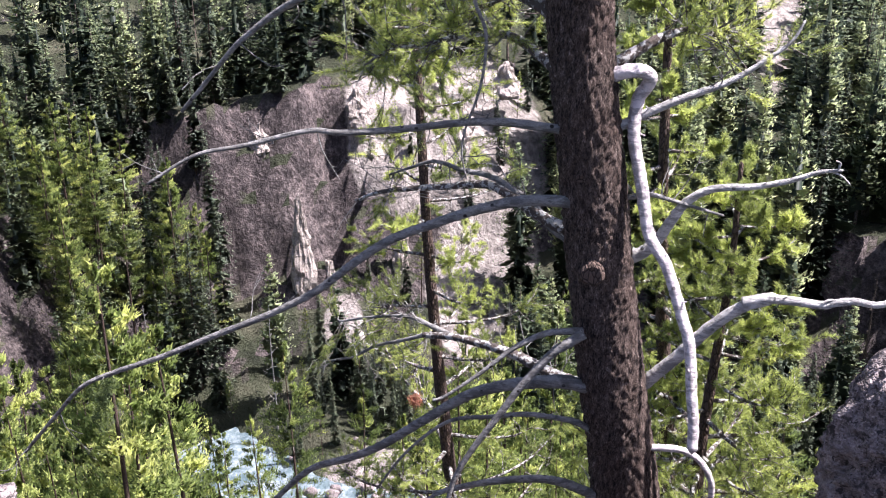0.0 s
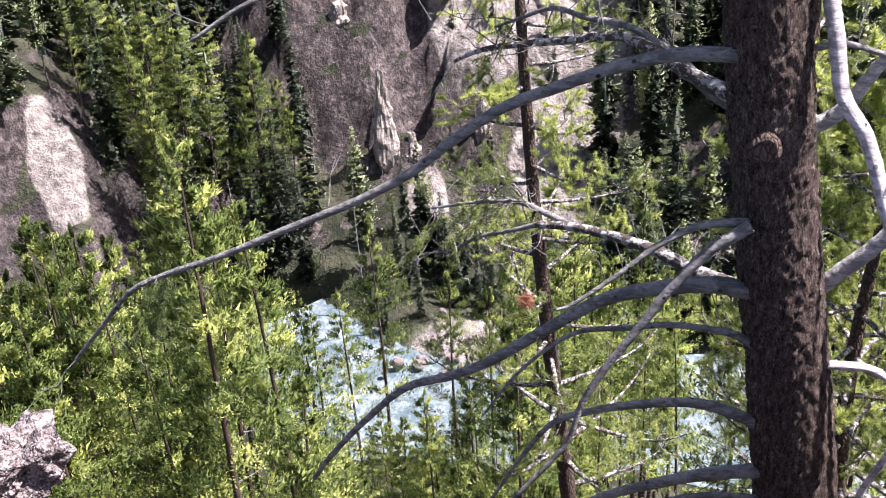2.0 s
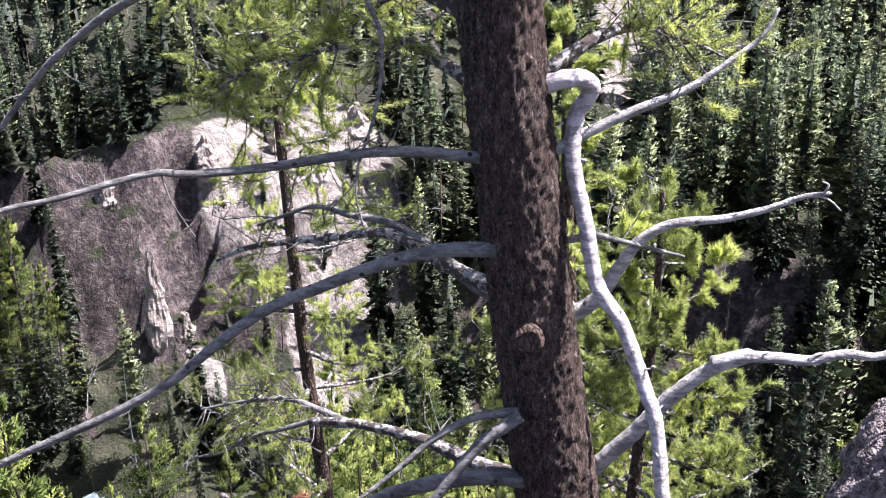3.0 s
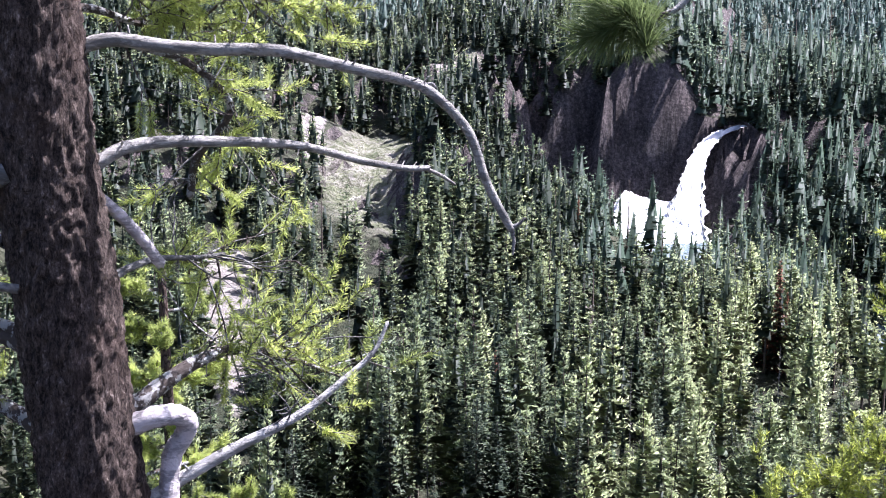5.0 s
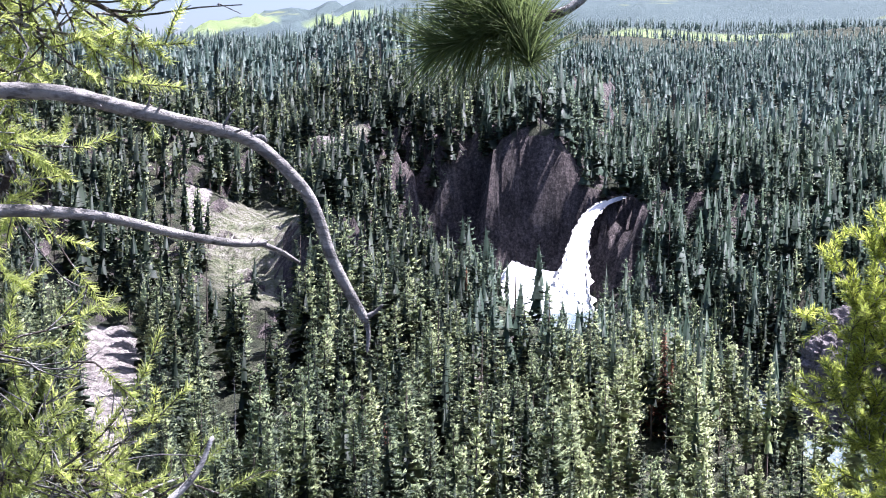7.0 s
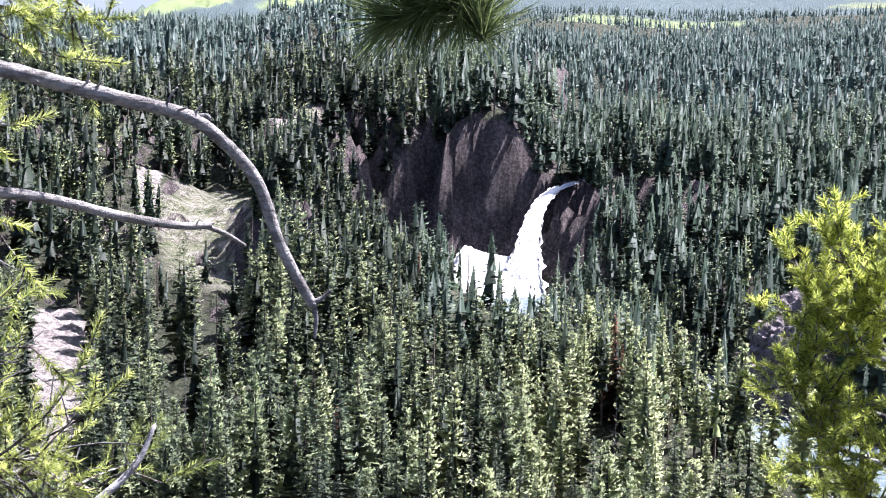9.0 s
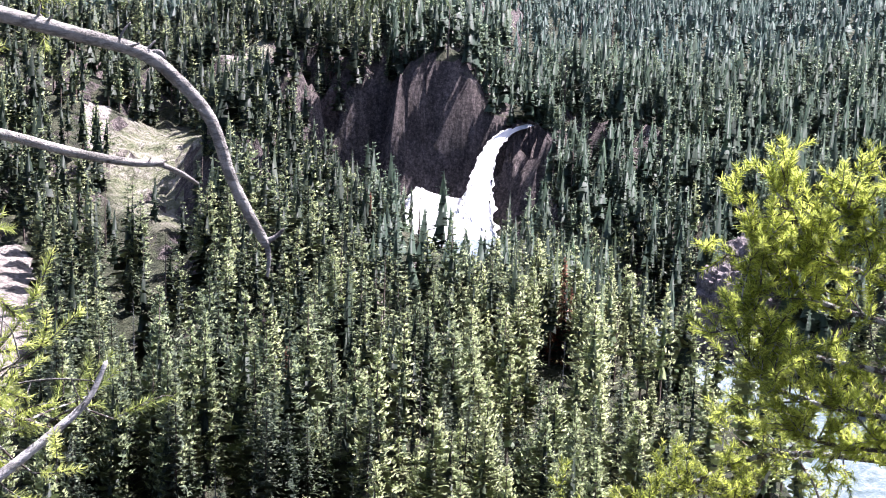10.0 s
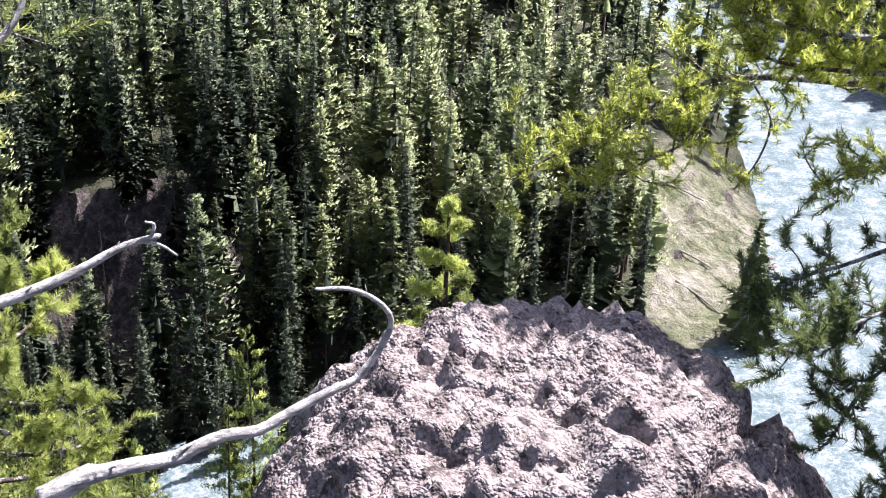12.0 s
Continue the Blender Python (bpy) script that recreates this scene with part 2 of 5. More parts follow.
NEAR = (-1.95, -5.8, -16.0, -51, -72)
profile(-60, *NEAR, -76, -70, -55, -52, -50, -46, -40, -36, -30, -28, -25, -20, 0, 45, 90, 120, 200)
profile(-32, *NEAR, -74, -66, -46, -44, -43, -40, -34, -28, -18, -14, -10, -6, 12, 50, 90, 120, 200)
profile(-27, *NEAR, -75, -69, -52, -48, -46, -41, -32, -26, -17, -13.5, -10, -6, 12, 50, 90, 120, 200)
profile(-20, *NEAR, -77, -72, -64, -58, -52, -42, -30, -24, -16, -13, -10, -6, 12, 50, 90, 120, 200)
profile(-12, *NEAR, -75.1, -74, -68, -46, -52, -42, -28, -20, -10, -7, -4, 0, 14, 50, 90, 120, 200)
profile(-6, *NEAR, -75.1, -74, -68, -45, -42, -36, -26, -20, -10, -7, -4, 0, 12, 48, 90, 130, 210)
profile(2, *NEAR, -75.1, -73, -66, -54, -46, -41, -32, -24, -12, -8, -4, 0, 12, 48, 90, 140, 220)
profile(12, *NEAR, -77, -75, -64, -62, -60, -56, -50, -40, -20, -12, -6, 2, 20, 50, 95, 150, 230)
profile(18, *NEAR, -77, -75, -56, -58, -60, -62, -54, -42, -28, -20, -14, -4, 14, 46, 100, 160, 320)
profile(24, *NEAR, -77, -75, -56, -57, -58, -58, -54, -43, -32, -29, -24, -12, 10, 46, 105, 190, 430)
profile(26, *NEAR, -77, -76, -57, -58, -58, -57, -46, -36, -26, -18, -14, -4, 14, 56, 108, 196, 460)
profile(27.4, *NEAR, -77, -76, -60, -60, -60, -58, -38, -24, -19, -15, -9, 0, 18, 68, 112, 200, 485)
profile(28.7, *NEAR, -77, -76, -62, -62, -62, -60, -44, -34, -38, -36, -16, 2, 20, 72, 116, 205, 500)
profile(30, *NEAR, -77, -76, -64, -64, -63, -62, -50, -44, -50, -50, -18, 2, 20, 76, 118, 210, 520)
profile(31.4, *NEAR, -77, -76, -65, -65, -64, -63, -54, -50, -55, -52, -20, 0, 18, 76, 118, 215, 540)
profile(33.5, *NEAR, -77, -76, -66, -66, -65, -64, -57, -55, -60, -56, -15, 2, 18, 74, 114, 225, 550)
profile(35.2, *NEAR, -77, -76, -68, -67, -66, -65, -59, -58, -62, -62, -6, 4, 16, 66, 110, 235, 560)
profile(37, *NEAR, -77, -76, -69, -68, -67, -66, -64, -61, -64, -64, -6, 3, 12, 52, 106, 244, 570)
profile(38.3, *NEAR, -77, -76, -70, -69, -68, -68, -66, -63, -66, -66, -14, -2, 6, 40, 104, 248, 570)
profile(39.7, *NEAR, -77, -76, -70, -69, -68, -68, -67, -64, -65, -64, -25, -21, -8, 30, 102, 250, 570)
profile(41, *NEAR, -77, -76, -70, -69, -68, -68, -68, -64, -62, -54, -27, -24, -10, 28, 102, 252, 570)
profile(43, *NEAR, -77, -76, -70, -69, -68, -68, -68, -63, -50, -40, -24, -18, -8, 28, 102, 252, 570)
profile(50, *NEAR, -76, -74, -71, -69, -66, -69, -71, -58, -44, -34, -30, -24, -4, 34, 105, 250, 570)
profile(57, *NEAR, -76, -75, -74.5, -73.5, -73, -71, -60, -44, -32, -27, -22, -16, 4, 44, 135, 240, 560)
profile(66, *NEAR, -77, -76, -75, -74.5, -74, -72, -52, -38, -22, -16, -8, 0, 20, 60, 150, 250, 560)
profile(90, *NEAR, -76, -74, -72, -69, -66, -56, -36, -26, -14, -10, -5, 0, 20, 60, 150, 250, 500)
BEARINGS = np.array(sorted(PROFILES))
TABLE = np.array([PROFILES[b] for b in BEARINGS])

# the river: bearing, range, height of the water, half width
RIVER = [(-15.5, 113, -76.5, 6), (-11, 97, -76.0, 8), (-4, 92, -75.6, 6.5), (5, 91, -75.3, 7), (25, 92, -75, 9), (46, 104, -74.8, 10),
         (64.5, 130, -74.4, 15), (61.8, 190, -73.6, 19), (54.5, 250, -72.6, 13), (48, 306, -70.5, 7), (41.5, 356, -68, 5), (37.6, 408, -64.6, 12)]
RXY = np.array([polar(b, r)[:2] for b, r, z, w in RIVER])
RZ = np.array([row[2] for row in RIVER])
RW = np.array([row[3] for row in RIVER])


def smooth_line(points, per=10):
    """Points along a smooth curve through the given ones."""
    p = np.asarray(points, float)
    q = np.vstack([2 * p[0] - p[1], p, 2 * p[-1] - p[-2]])
    out = []
    for i in range(1, len(q) - 2):
        for s in np.linspace(0, 1, per, endpoint=False):
            a, b, c, d = q[i - 1], q[i], q[i + 1], q[i + 2]
            out.append(0.5 * (2 * b + (c - a) * s + (2 * a - 5 * b + 4 * c - d) * s * s + (3 * b - a - 3 * c + d) * s ** 3))
    out.append(p[-1])
    return np.array(out)


RLINE = smooth_line(np.column_stack([RXY, RZ, RW]), 8)


def to_river(x, y):
    """Distance from the middle of the river, and its height and half width there."""
    x, y = np.asarray(x, float), np.asarray(y, float)
    best, bz, bw = np.full(x.shape, 1e9), np.zeros(x.shape), np.ones(x.shape)
    for a, b in zip(RLINE[:-1], RLINE[1:]):
        d = b[:2] - a[:2]
        s = np.clip(((x - a[0]) * d[0] + (y - a[1]) * d[1]) / (d @ d), 0, 1)
        dist = np.hypot(x - a[0] - s * d[0], y - a[1] - s * d[1])
        hit = dist < best
        best = np.where(hit, dist, best)
        bz = np.where(hit, a[2] + s * (b[2] - a[2]), bz)
        bw = np.where(hit, a[3] + s * (b[3] - a[3]), bw)
    return best, bz, bw


def waves(x, y, size, seed):
    """Cheap smooth noise, about -1 to 1."""
    rng = np.random.default_rng(seed)
    out = np.zeros(np.shape(x))
    for k in range(7):
        a, f, ph = rng.uniform(0, 6.28), rng.uniform(0.6, 1.9) / size, rng.uniform(0, 6.28, 2)
        out += np.sin((x * math.cos(a) + y * math.sin(a)) * f * 6.28 + ph[0] + 1.3 * np.sin((y * math.cos(a) - x * math.sin(a)) * f * 4 + ph[1]))
    return out / 4


def land(x, y):
    x, y = np.asarray(x, float), np.asarray(y, float)
    r, b = np.hypot(x, y), np.degrees(np.arctan2(x, y))
    b = b + 1.6 * waves(x, y, 60, 3) * np.clip((r - 30) / 100, 0, 1)
    b = np.where(np.abs(b) > 100, 90, b)
    ribs = 0.03 * waves(x, y, 45, 5) + (0.014 * waves(x, y, 13, 6) + 0.008 * waves(x, y, 6, 8)) * np.clip((r - 40) / 60, 0, 1)
    ribs = ribs * np.clip(700 / np.maximum(r, 1), 0, 1) ** 2
    lr = np.log(np.clip(r * (1 + ribs), 0.5, 4900))
    zs = np.array([np.interp(lr, np.log(RINGS), row) for row in TABLE])
    k = np.clip(np.searchsorted(BEARINGS, b) - 1, 0, len(BEARINGS) - 2)
    f = np.clip((b - BEARINGS[k]) / (BEARINGS[k + 1] - BEARINGS[k]), 0, 1)
    f = f * f * (3 - 2 * f)
    idx = np.indices(zs.shape[1:]) if zs.ndim > 1 else ()
    z = zs[(k, *idx)] * (1 - f) + zs[(k + 1, *idx)] * f
    big = np.clip((r - 40) / 200, 0, 1)
    z = z + big * (2.0 * waves(x, y, 70, 11) + 0.9 * waves(x, y, 17, 12)) + np.clip((r - 3) / 20, 0, 1) * 0.35 * waves(x, y, 5, 13)
    z = z + np.clip((r - 700) / 1500, 0, 1) * 14 * waves(x, y, 900, 14)
    # the level rim on which the camera stands, and the plateau behind it
    level = np.clip((1.75 + 0.3 * waves(x, y, 3.5, 31) - y) / 0.8, 0, 1)
    level = level * level * (3 - 2 * level)
    z = z * (1 - level) + level * (-1.95 + 0.05 * waves(x, y, 1.5, 32) + np.clip((r - 12) / 60, 0, 1) * 1.5 * waves(x, y, 40, 33))
    d, rz, rw = to_river(x, y)
    bed = rz - 1.2 + np.clip(d - rw, 0, None) * 0.6 + np.clip(d - rw - 6, 0, None) ** 1.5 * 0.35
    return np.where((d < 34) & (y > 4), np.minimum(z, bed), z)


# open meadow, sandy bank and screes: bearing, range, half width in degrees, half depth in metres
OPEN = [(23.2, 366, 2.3, 46), (53.5, 150, 3.4, 26), (-3.8, 103, 3.2, 4.5),
        (27.6, 450, 0.9, 14)]


# green pastures far off: bearing, range, half width in degrees, half depth in metres
LUSH = [(43.5, 2600, 4.8, 170), (21.5, 4300, 2.6, 500), (27.2, 3900, 1.6, 300)]


# bare pale gravel and scars: bearing, range, half width in degrees, half depth in metres
BARE = [(-24.4, 127, 1.3, 5.5), (-3.8, 102, 3.6, 5), (-5.5, 124, 1.2, 5), (-2.4, 143, 2.4, 9), (2.2, 146, 3.2, 16), (1.5, 128, 2.4, 7), (16.4, 250, 1.7, 55), (20.4, 405, 0.6, 26), (26.7, 437, 0.7, 9), (34.0, 268, 0.5, 14)]


def build_ground():
    view = np.arange(-42, 72, 0.42)
    rest = np.concatenate([np.arange(72, 96, 1.0), np.arange(96, 264, 6.0), np.arange(264, 318, 1.5)])
    bear = np.concatenate([view, rest])
    rr = np.concatenate([[0.6, 1.2, 1.7], np.geomspace(2.0, 60, 34), np.geomspace(62, 520, 200), np.geomspace(530, 4900, 50)])
    B, R = np.meshgrid(np.radians(bear), rr, indexing="ij")
    X, Y = R * np.sin(B), R * np.cos(B)
    Z = land(X, Y)
    nb, nr = B.shape
    v = np.column_stack([X.ravel(), Y.ravel(), Z.ravel()])
    i, j = np.meshgrid(np.arange(nb), np.arange(nr - 1), indexing="ij")
    a, c = (i * nr + j).ravel(), (((i + 1) % nb) * nr + j).ravel()
    tris = np.vstack([np.column_stack([a, a + 1, c + 1]), np.column_stack([a, c + 1, c])])
    hub = len(v)
    v = np.vstack([v, [[0, 0, -1.95]]])
    i = np.arange(nb)
    tris = np.vstack([tris, np.column_stack([np.full(nb, hub), i * nr, ((i + 1) % nb) * nr])])
    ob = new("ground", fast_mesh("ground", v, tris, MAT_GROUND, True))
    bb, rg = np.degrees(np.arctan2(v[:, 0], v[:, 1])), np.hypot(v[:, 0], v[:, 1])
    wide = np.zeros(len(v))
    for mb, mr, wb, wr in OPEN:
        wide = np.maximum(wide, np.clip(1.6 - (((bb - mb) / wb) ** 2 + ((rg - mr) / wr) ** 2), 0, 1))
    ob.data.attributes.new("open", "FLOAT", "POINT").data.foreach_set("value", wide.astype(np.float32))
    bare = np.zeros(len(v))
    for mb, mr, wb, wr in BARE:
        bare = np.maximum(bare, np.clip(1.5 - (((bb - mb) / wb) ** 2 + ((rg - mr) / wr) ** 2), 0, 1))
    ob.data.attributes.new("bare", "FLOAT", "POINT").data.foreach_set("value", bare.astype(np.float32))
    lush = np.zeros(len(v))
    for mb, mr, wb, wr in LUSH:
        lush = np.maximum(lush, np.clip(4 * (1.2 - (((bb - mb) / wb) ** 2 + ((rg - mr) / wr) ** 2)), 0, 1))
    ob.data.attributes.new("lush", "FLOAT", "POINT").data.foreach_set("value", lush.astype(np.float32))
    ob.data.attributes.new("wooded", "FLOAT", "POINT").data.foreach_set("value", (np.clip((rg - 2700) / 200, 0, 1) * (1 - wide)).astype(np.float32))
    return tagged(ob, "steep canyon slopes of grey rock, sand and dry grass", "ground", kind="structure")


ground = build_ground()


def build_river():
    rows = []
    line = smooth_line(np.column_stack([RXY, RZ, RW]), 30)
    for k, p in enumerate(line):
        d = line[min(k + 1, len(line) - 1)][:2] - line[max(k - 1, 0)][:2]
        n = np.array([d[1], -d[0]]) / np.linalg.norm(d)
        for s in np.linspace(-1, 1, 15):
            q = p[:2] + n * s * (p[3] + 4)
            rows.append((q[0], q[1], p[2] + 0.18 * waves(q[0], q[1], 5, 21) + 0.08 * waves(q[0], q[1], 1.6, 22)))
    v = np.array(rows)
    i, j = np.meshgrid(np.arange(len(line) - 1), np.arange(14), indexing="ij")
    a = (i * 15 + j).ravel()
    t = np.vstack([np.column_stack([a, a + 1, a + 16]), np.column_stack([a, a + 16, a + 15])])
    ob = new("water", fast_mesh("water", v, t, MAT_WATER, True))
    return tagged(ob, "foaming pale turquoise mountain river in the canyon floor", "river", kind="structure")


build_river()


# ---------------------------------------------------------------- conifers
def bough_tree(rng, height, radius, bare, whorls, per, sprays, size, pine):
    """A crown of tapering boughs in uneven whorls, each with small sprays; gives vertices, triangles, tones and normals."""
    n = whorls * per
    t = np.clip((np.repeat(np.arange(whorls), per) + rng.uniform(-0.4, 0.4, n)) / whorls, 0, 0.985)
    az = rng.uniform(0, 6.28, n)
    if pine:
        env = radius * np.minimum(1, (1 - t) * 1.25) ** 0.9 * (0.6 + 0.4 * np.minimum(1, t * 3.5))
        rise = rng.normal(0.0, 0.16, n) + 0.4 * t
    else:
        env = radius * (1 - t) ** 0.88 * (0.72 + 0.28 * np.minimum(1, t * 9))
        rise = rng.normal(-0.42, 0.12, n) + 0.75 * t
    lop = 0.80 + 0.24 * np.sin(az + rng.uniform(0, 6.28)) + 0.14 * np.sin(2 * az + t * 11)
    ln = env * lop * rng.uniform(0.62, 1.22, n) + 0.008 * height * (1 - t) + 0.08
    flat = np.column_stack([np.cos(az), np.sin(az), np.zeros(n)])
    out = flat + np.column_stack([np.zeros((n, 2)), rise])
    side = np.column_stack([-np.sin(az), np.cos(az), rng.normal(0, 0.3, n)])
    up = np.array([0, 0, 1.0])
    foot = (height * (bare + (1 - bare) * t))[:, None] * up
    ln_, w = ln[:, None], (ln * rng.uniform(0.20, 0.34, n) * (1.0 if sprays > 3 else 1.5) + 0.05)[:, None]
    kite = 0.75
    root = foot + out * ln_ * 0.05
    mid = foot + out * ln_ * 0.58 * kite
    v = np.stack([root, mid + side * w - up * 0.30 * w, foot + out * ln_ * kite - up * ln_ * (0.03 if pine else 0.14), mid - side * w - up * 0.30 * w], 1).reshape(-1, 3)
    k = np.arange(n)[:, None] * 4
    f = np.vstack([k + (0, 1, 2), k + (0, 2, 3)])
    own = rng.normal(0.03, 0.07, n)
    nor = flat + up * 0.75 + rng.normal(0, 0.26, (n, 3))
    tone, nrm = np.repeat(own, 4), np.repeat(nor, 4, 0)
    if sprays:
        b = np.repeat(np.arange(n), sprays)
        m = len(b)
        s = rng.uniform(0.05, 1.08, m)[:, None] ** 0.75
        c = foot[b] + out[b] * ln_[b] * s + side[b] * w[b] * rng.normal(0, 0.65, (m, 1)) + up * rng.normal(0.02, 0.05, (m, 1)) * (1 + ln_[b])
        d = out[b] * 0.6 + side[b] * rng.normal(0, 0.7, (m, 1)) + up * (rng.uniform(0.3, 1.6, (m, 1)) if pine else rng.uniform(-0.35, 0.35, (m, 1)))
        d /= np.linalg.norm(d, axis=1)[:, None]
        e = np.cross(d, rng.normal(0, 1, (m, 3)))
        e /= np.linalg.norm(e, axis=1)[:, None] + 1e-6
        z = (size * rng.uniform(0.5, 1.35, m) * (1 - 0.45 * t[b]))[:, None]
        sv = np.stack([c + d * z, c - d * z * 0.5 + e * z * 0.34, c - d * z * 0.5 - e * z * 0.34], 1).reshape(-1, 3)
        f = np.vstack([f, np.arange(3 * m).reshape(-1, 3) + len(v)])
        v = np.vstack([v, sv])
        tone = np.concatenate([tone, np.repeat(own[b] + rng.normal(0.05, 0.06, m), 3)])
        nrm = np.vstack([nrm, np.repeat(nor[b] + rng.normal(0, 0.25, (m, 3)), 3, 0)])
    return v, f, tone, nrm / np.linalg.norm(nrm, axis=1)[:, None]


def tiers_of(rng, height, radius, bare, tiers, points, taper=0.9):
    """A fir as a stack of ragged star-shaped tiers with drooping tips."""
    v, f = [], []
    base = 0
    n = 2 * points
    for k in range(tiers):
        t = (k + rng.uniform(-0.2, 0.2)) / tiers
        z = height * (bare + (1 - bare) * max(t, 0))
        r = radius * (1 - max(t, 0)) ** taper * rng.uniform(0.75, 1.25) + 0.012 * height
        a = np.arange(n) * np.pi / points + rng.uniform(0, 6)
        out = np.where(np.arange(n) % 2 == 0, rng.uniform(0.6, 1.3, n), rng.uniform(0.25, 0.55, n)) * r
        ring = np.column_stack([np.cos(a) * out, np.sin(a) * out, z - out * rng.uniform(0.15, 0.75, n)])
        off = rng.normal(0, 0.04 * radius, 2)
        tip = np.array([[off[0], off[1], z + height * (1 - bare) / tiers * rng.uniform(1.3, 2.2)]])
        v.append(np.vstack([ring, tip]))
        q = np.arange(n)
        f.append(np.column_stack([base + q, base + (q + 1) % n, np.full(n, base + n)]))
        base += n + 1
    return np.vstack(v), np.vstack(f)


def pine_crown(rng, height, radius, bare, boughs, per, size):
    """A pine's crown: upturned boughs of uneven length, with bunches of short upright shoots; gives the shoots' tones too."""
    u = np.sort(bare + (1 - bare) * rng.random(boughs) ** 0.85)
    t = (u - bare) / (1 - bare)
    az = np.arange(boughs) * 2.4 + rng.normal(0, 0.5, boughs)
    ln = (radius * (1 - t ** 1.5) ** 0.9 * (0.6 + 0.4 * np.minimum(1, t * 4)) + 0.25) * rng.uniform(0.5, 1.25, boughs)
    own = rng.normal(0.08, 0.30, boughs)
    b = np.repeat(np.arange(boughs), per)
    n = len(b)
    bunch = np.round(rng.uniform(0.30, 1.0, n) * 5) / 5
    s = np.clip(bunch + rng.normal(0, 0.05, n), 0.15, 1.1)
    swing = az[b] + (rng.integers(-1, 2, n) * 0.20) * bunch + rng.normal(0, 0.05, n)
    rad = ln[b] * s
    c = np.column_stack([rad * np.cos(swing) + 0.25 * np.sin(u[b] * 3.0), rad * np.sin(swing), u[b] * height - 0.10 * rad + 0.34 * rad * s + rng.normal(0.06, 0.10, n)])
    out = np.column_stack([np.cos(swing) * 0.5, np.sin(swing) * 0.5, np.full(n, 0.75)]) + rng.normal(0, 0.42, (n, 3))
    out /= np.linalg.norm(out, axis=1)[:, None]
    side = np.cross(out, rng.normal(0, 1, (n, 3)))
    side /= np.linalg.norm(side, axis=1)[:, None]
    z = (size * (0.6 + 0.8 * rng.random(n)))[:, None]
    v = np.stack([c + out * z, c - out * z * 0.5 + side * z * 0.28, c - out * z * 0.5 - side * z * 0.28], 1).reshape(-1, 3)
    return v, np.arange(3 * n).reshape(-1, 3), np.repeat(np.clip(own[b] + rng.normal(0, 0.05, n), 0, 1), 3)


def pole(height, r0, r1, sides=6, rings=6, bend=0.0, rng=None):
    v = []
    for k in range(rings + 1):
        s = k / rings
        r = r0 + (r1 - r0) * s
        cx = bend * math.sin(s * 3.0)
        for a in range(sides):
            t = 2 * math.pi * a / sides
            v.append((cx + r * math.cos(t), r * math.sin(t), s * height))
    f = []
    for k in range(rings):
        for a in range(sides):
            p, q = k * sides + a, k * sides + (a + 1) % sides
            f += [(p, q, q + sides), (p, q + sides, p + sides)]
    return np.array(v), np.array(f)


def scatter(rng, count, b0, b1, r0, r1, tall=22):
    b = rng.uniform(b0, b1, count)
    r = np.sqrt(rng.uniform(r0 * r0, r1 * r1, count))
    x, y = r * np.sin(np.radians(b)), r * np.cos(np.radians(b))
    z = land(x, y)
    e = 1.5
    gx, gy = (land(x + e, y) - z) / e, (land(x, y + e) - z) / e
    d, rz, rw = to_river(x, y)
    steep = np.hypot(gx, gy)
    limit = np.where(r > 300, np.where((b < 33) | (b > 42), 4.0, 1.9), np.where((b < -14) & (z > -62) | (b > 12) & (b < 34), 2.6, 1.4))
    ok = (d > rw + 3.5) & (steep < limit)
    # the bare cliffs over the river bend and beside the waterfall
    ok &= ~((b > -12.5) & (b < 4) & (r > 119) & (r < 137))
    ok &= ~((b > -12.5) & (b < 4) & (r > 100) & (r < 120) & (rng.random(count) < 0.75))
    ok &= ~((b > 33.2) & (b < 41.6) & (r > 395) & (r < 441))
    # clear view down to the bend of the river
    ok &= ~((b > -12.5) & (b < -1.5) & (r < 92) & (np.arctan2(z + tall, r) > radians(-37.8)))
    ok &= ~((b > 45.2) & (b < 51.5) & (r < 312) & (r > 120) & (np.arctan2(z + tall, r) > radians(-14.6)) & (rng.random(count) < 0.72))
    ok &= ~((b < -21.0) & (r > 96) & (r < 127) & (z < -52))
    ok &= ~((b > 41.6) & (b < 43.5) & (r < 253) & (np.arctan2(z + tall, r) > radians(-14.0)))
    # the foot of the waterfall
    ok &= ~((b > 34.6) & (b < 39.8) & (r > 150) & (r < 420) & (np.arctan2(z + tall, r) > radians(-7.4)) & (rng.random(count) < 0.92))
    # the meadow and the hollow below it show between the trees
    ok &= ~((b > 20.4) & (b < 25.4) & (r < 340) & (np.arctan2(z + tall, r) > radians(-10.2)) & (rng.random(count) < 0.85))
    ok &= ~((b > 13.0) & (b < 17.6) & (r < 200) & (np.arctan2(z + tall, r) > radians(-13.4)) & (rng.random(count) < 0.8))
    # the dark hollow in the foot of the spur
    ok &= ~((b > 17) & (b < 31) & (r > 112) & (r < 124) & (rng.random(count) < 0.3))
    # open meadow, sandy bank and screes
    for mb, mr, wb, wr in OPEN + BARE + LUSH:
        ok &= ((b - mb) / wb) ** 2 + ((r - mr) / wr) ** 2 > 1
    return np.column_stack([x, y, z])[ok], b[ok], r[ok]


def crown_normals(rng, v, lift=0.75, stray=0.28):
    """Normals that point out from the stem, so that a crown is shaded as one body."""
    n = v * (1, 1, 0)
    n = n / (np.linalg.norm(n, axis=1)[:, None] + 1e-3) + (0, 0, lift)
    n = n + np.repeat(rng.normal(0, stray, (len(v) // 3 + 1, 3)), 3, 0)[:len(v)]
    return n / (np.linalg.norm(n, axis=1)[:, None] + 1e-6)


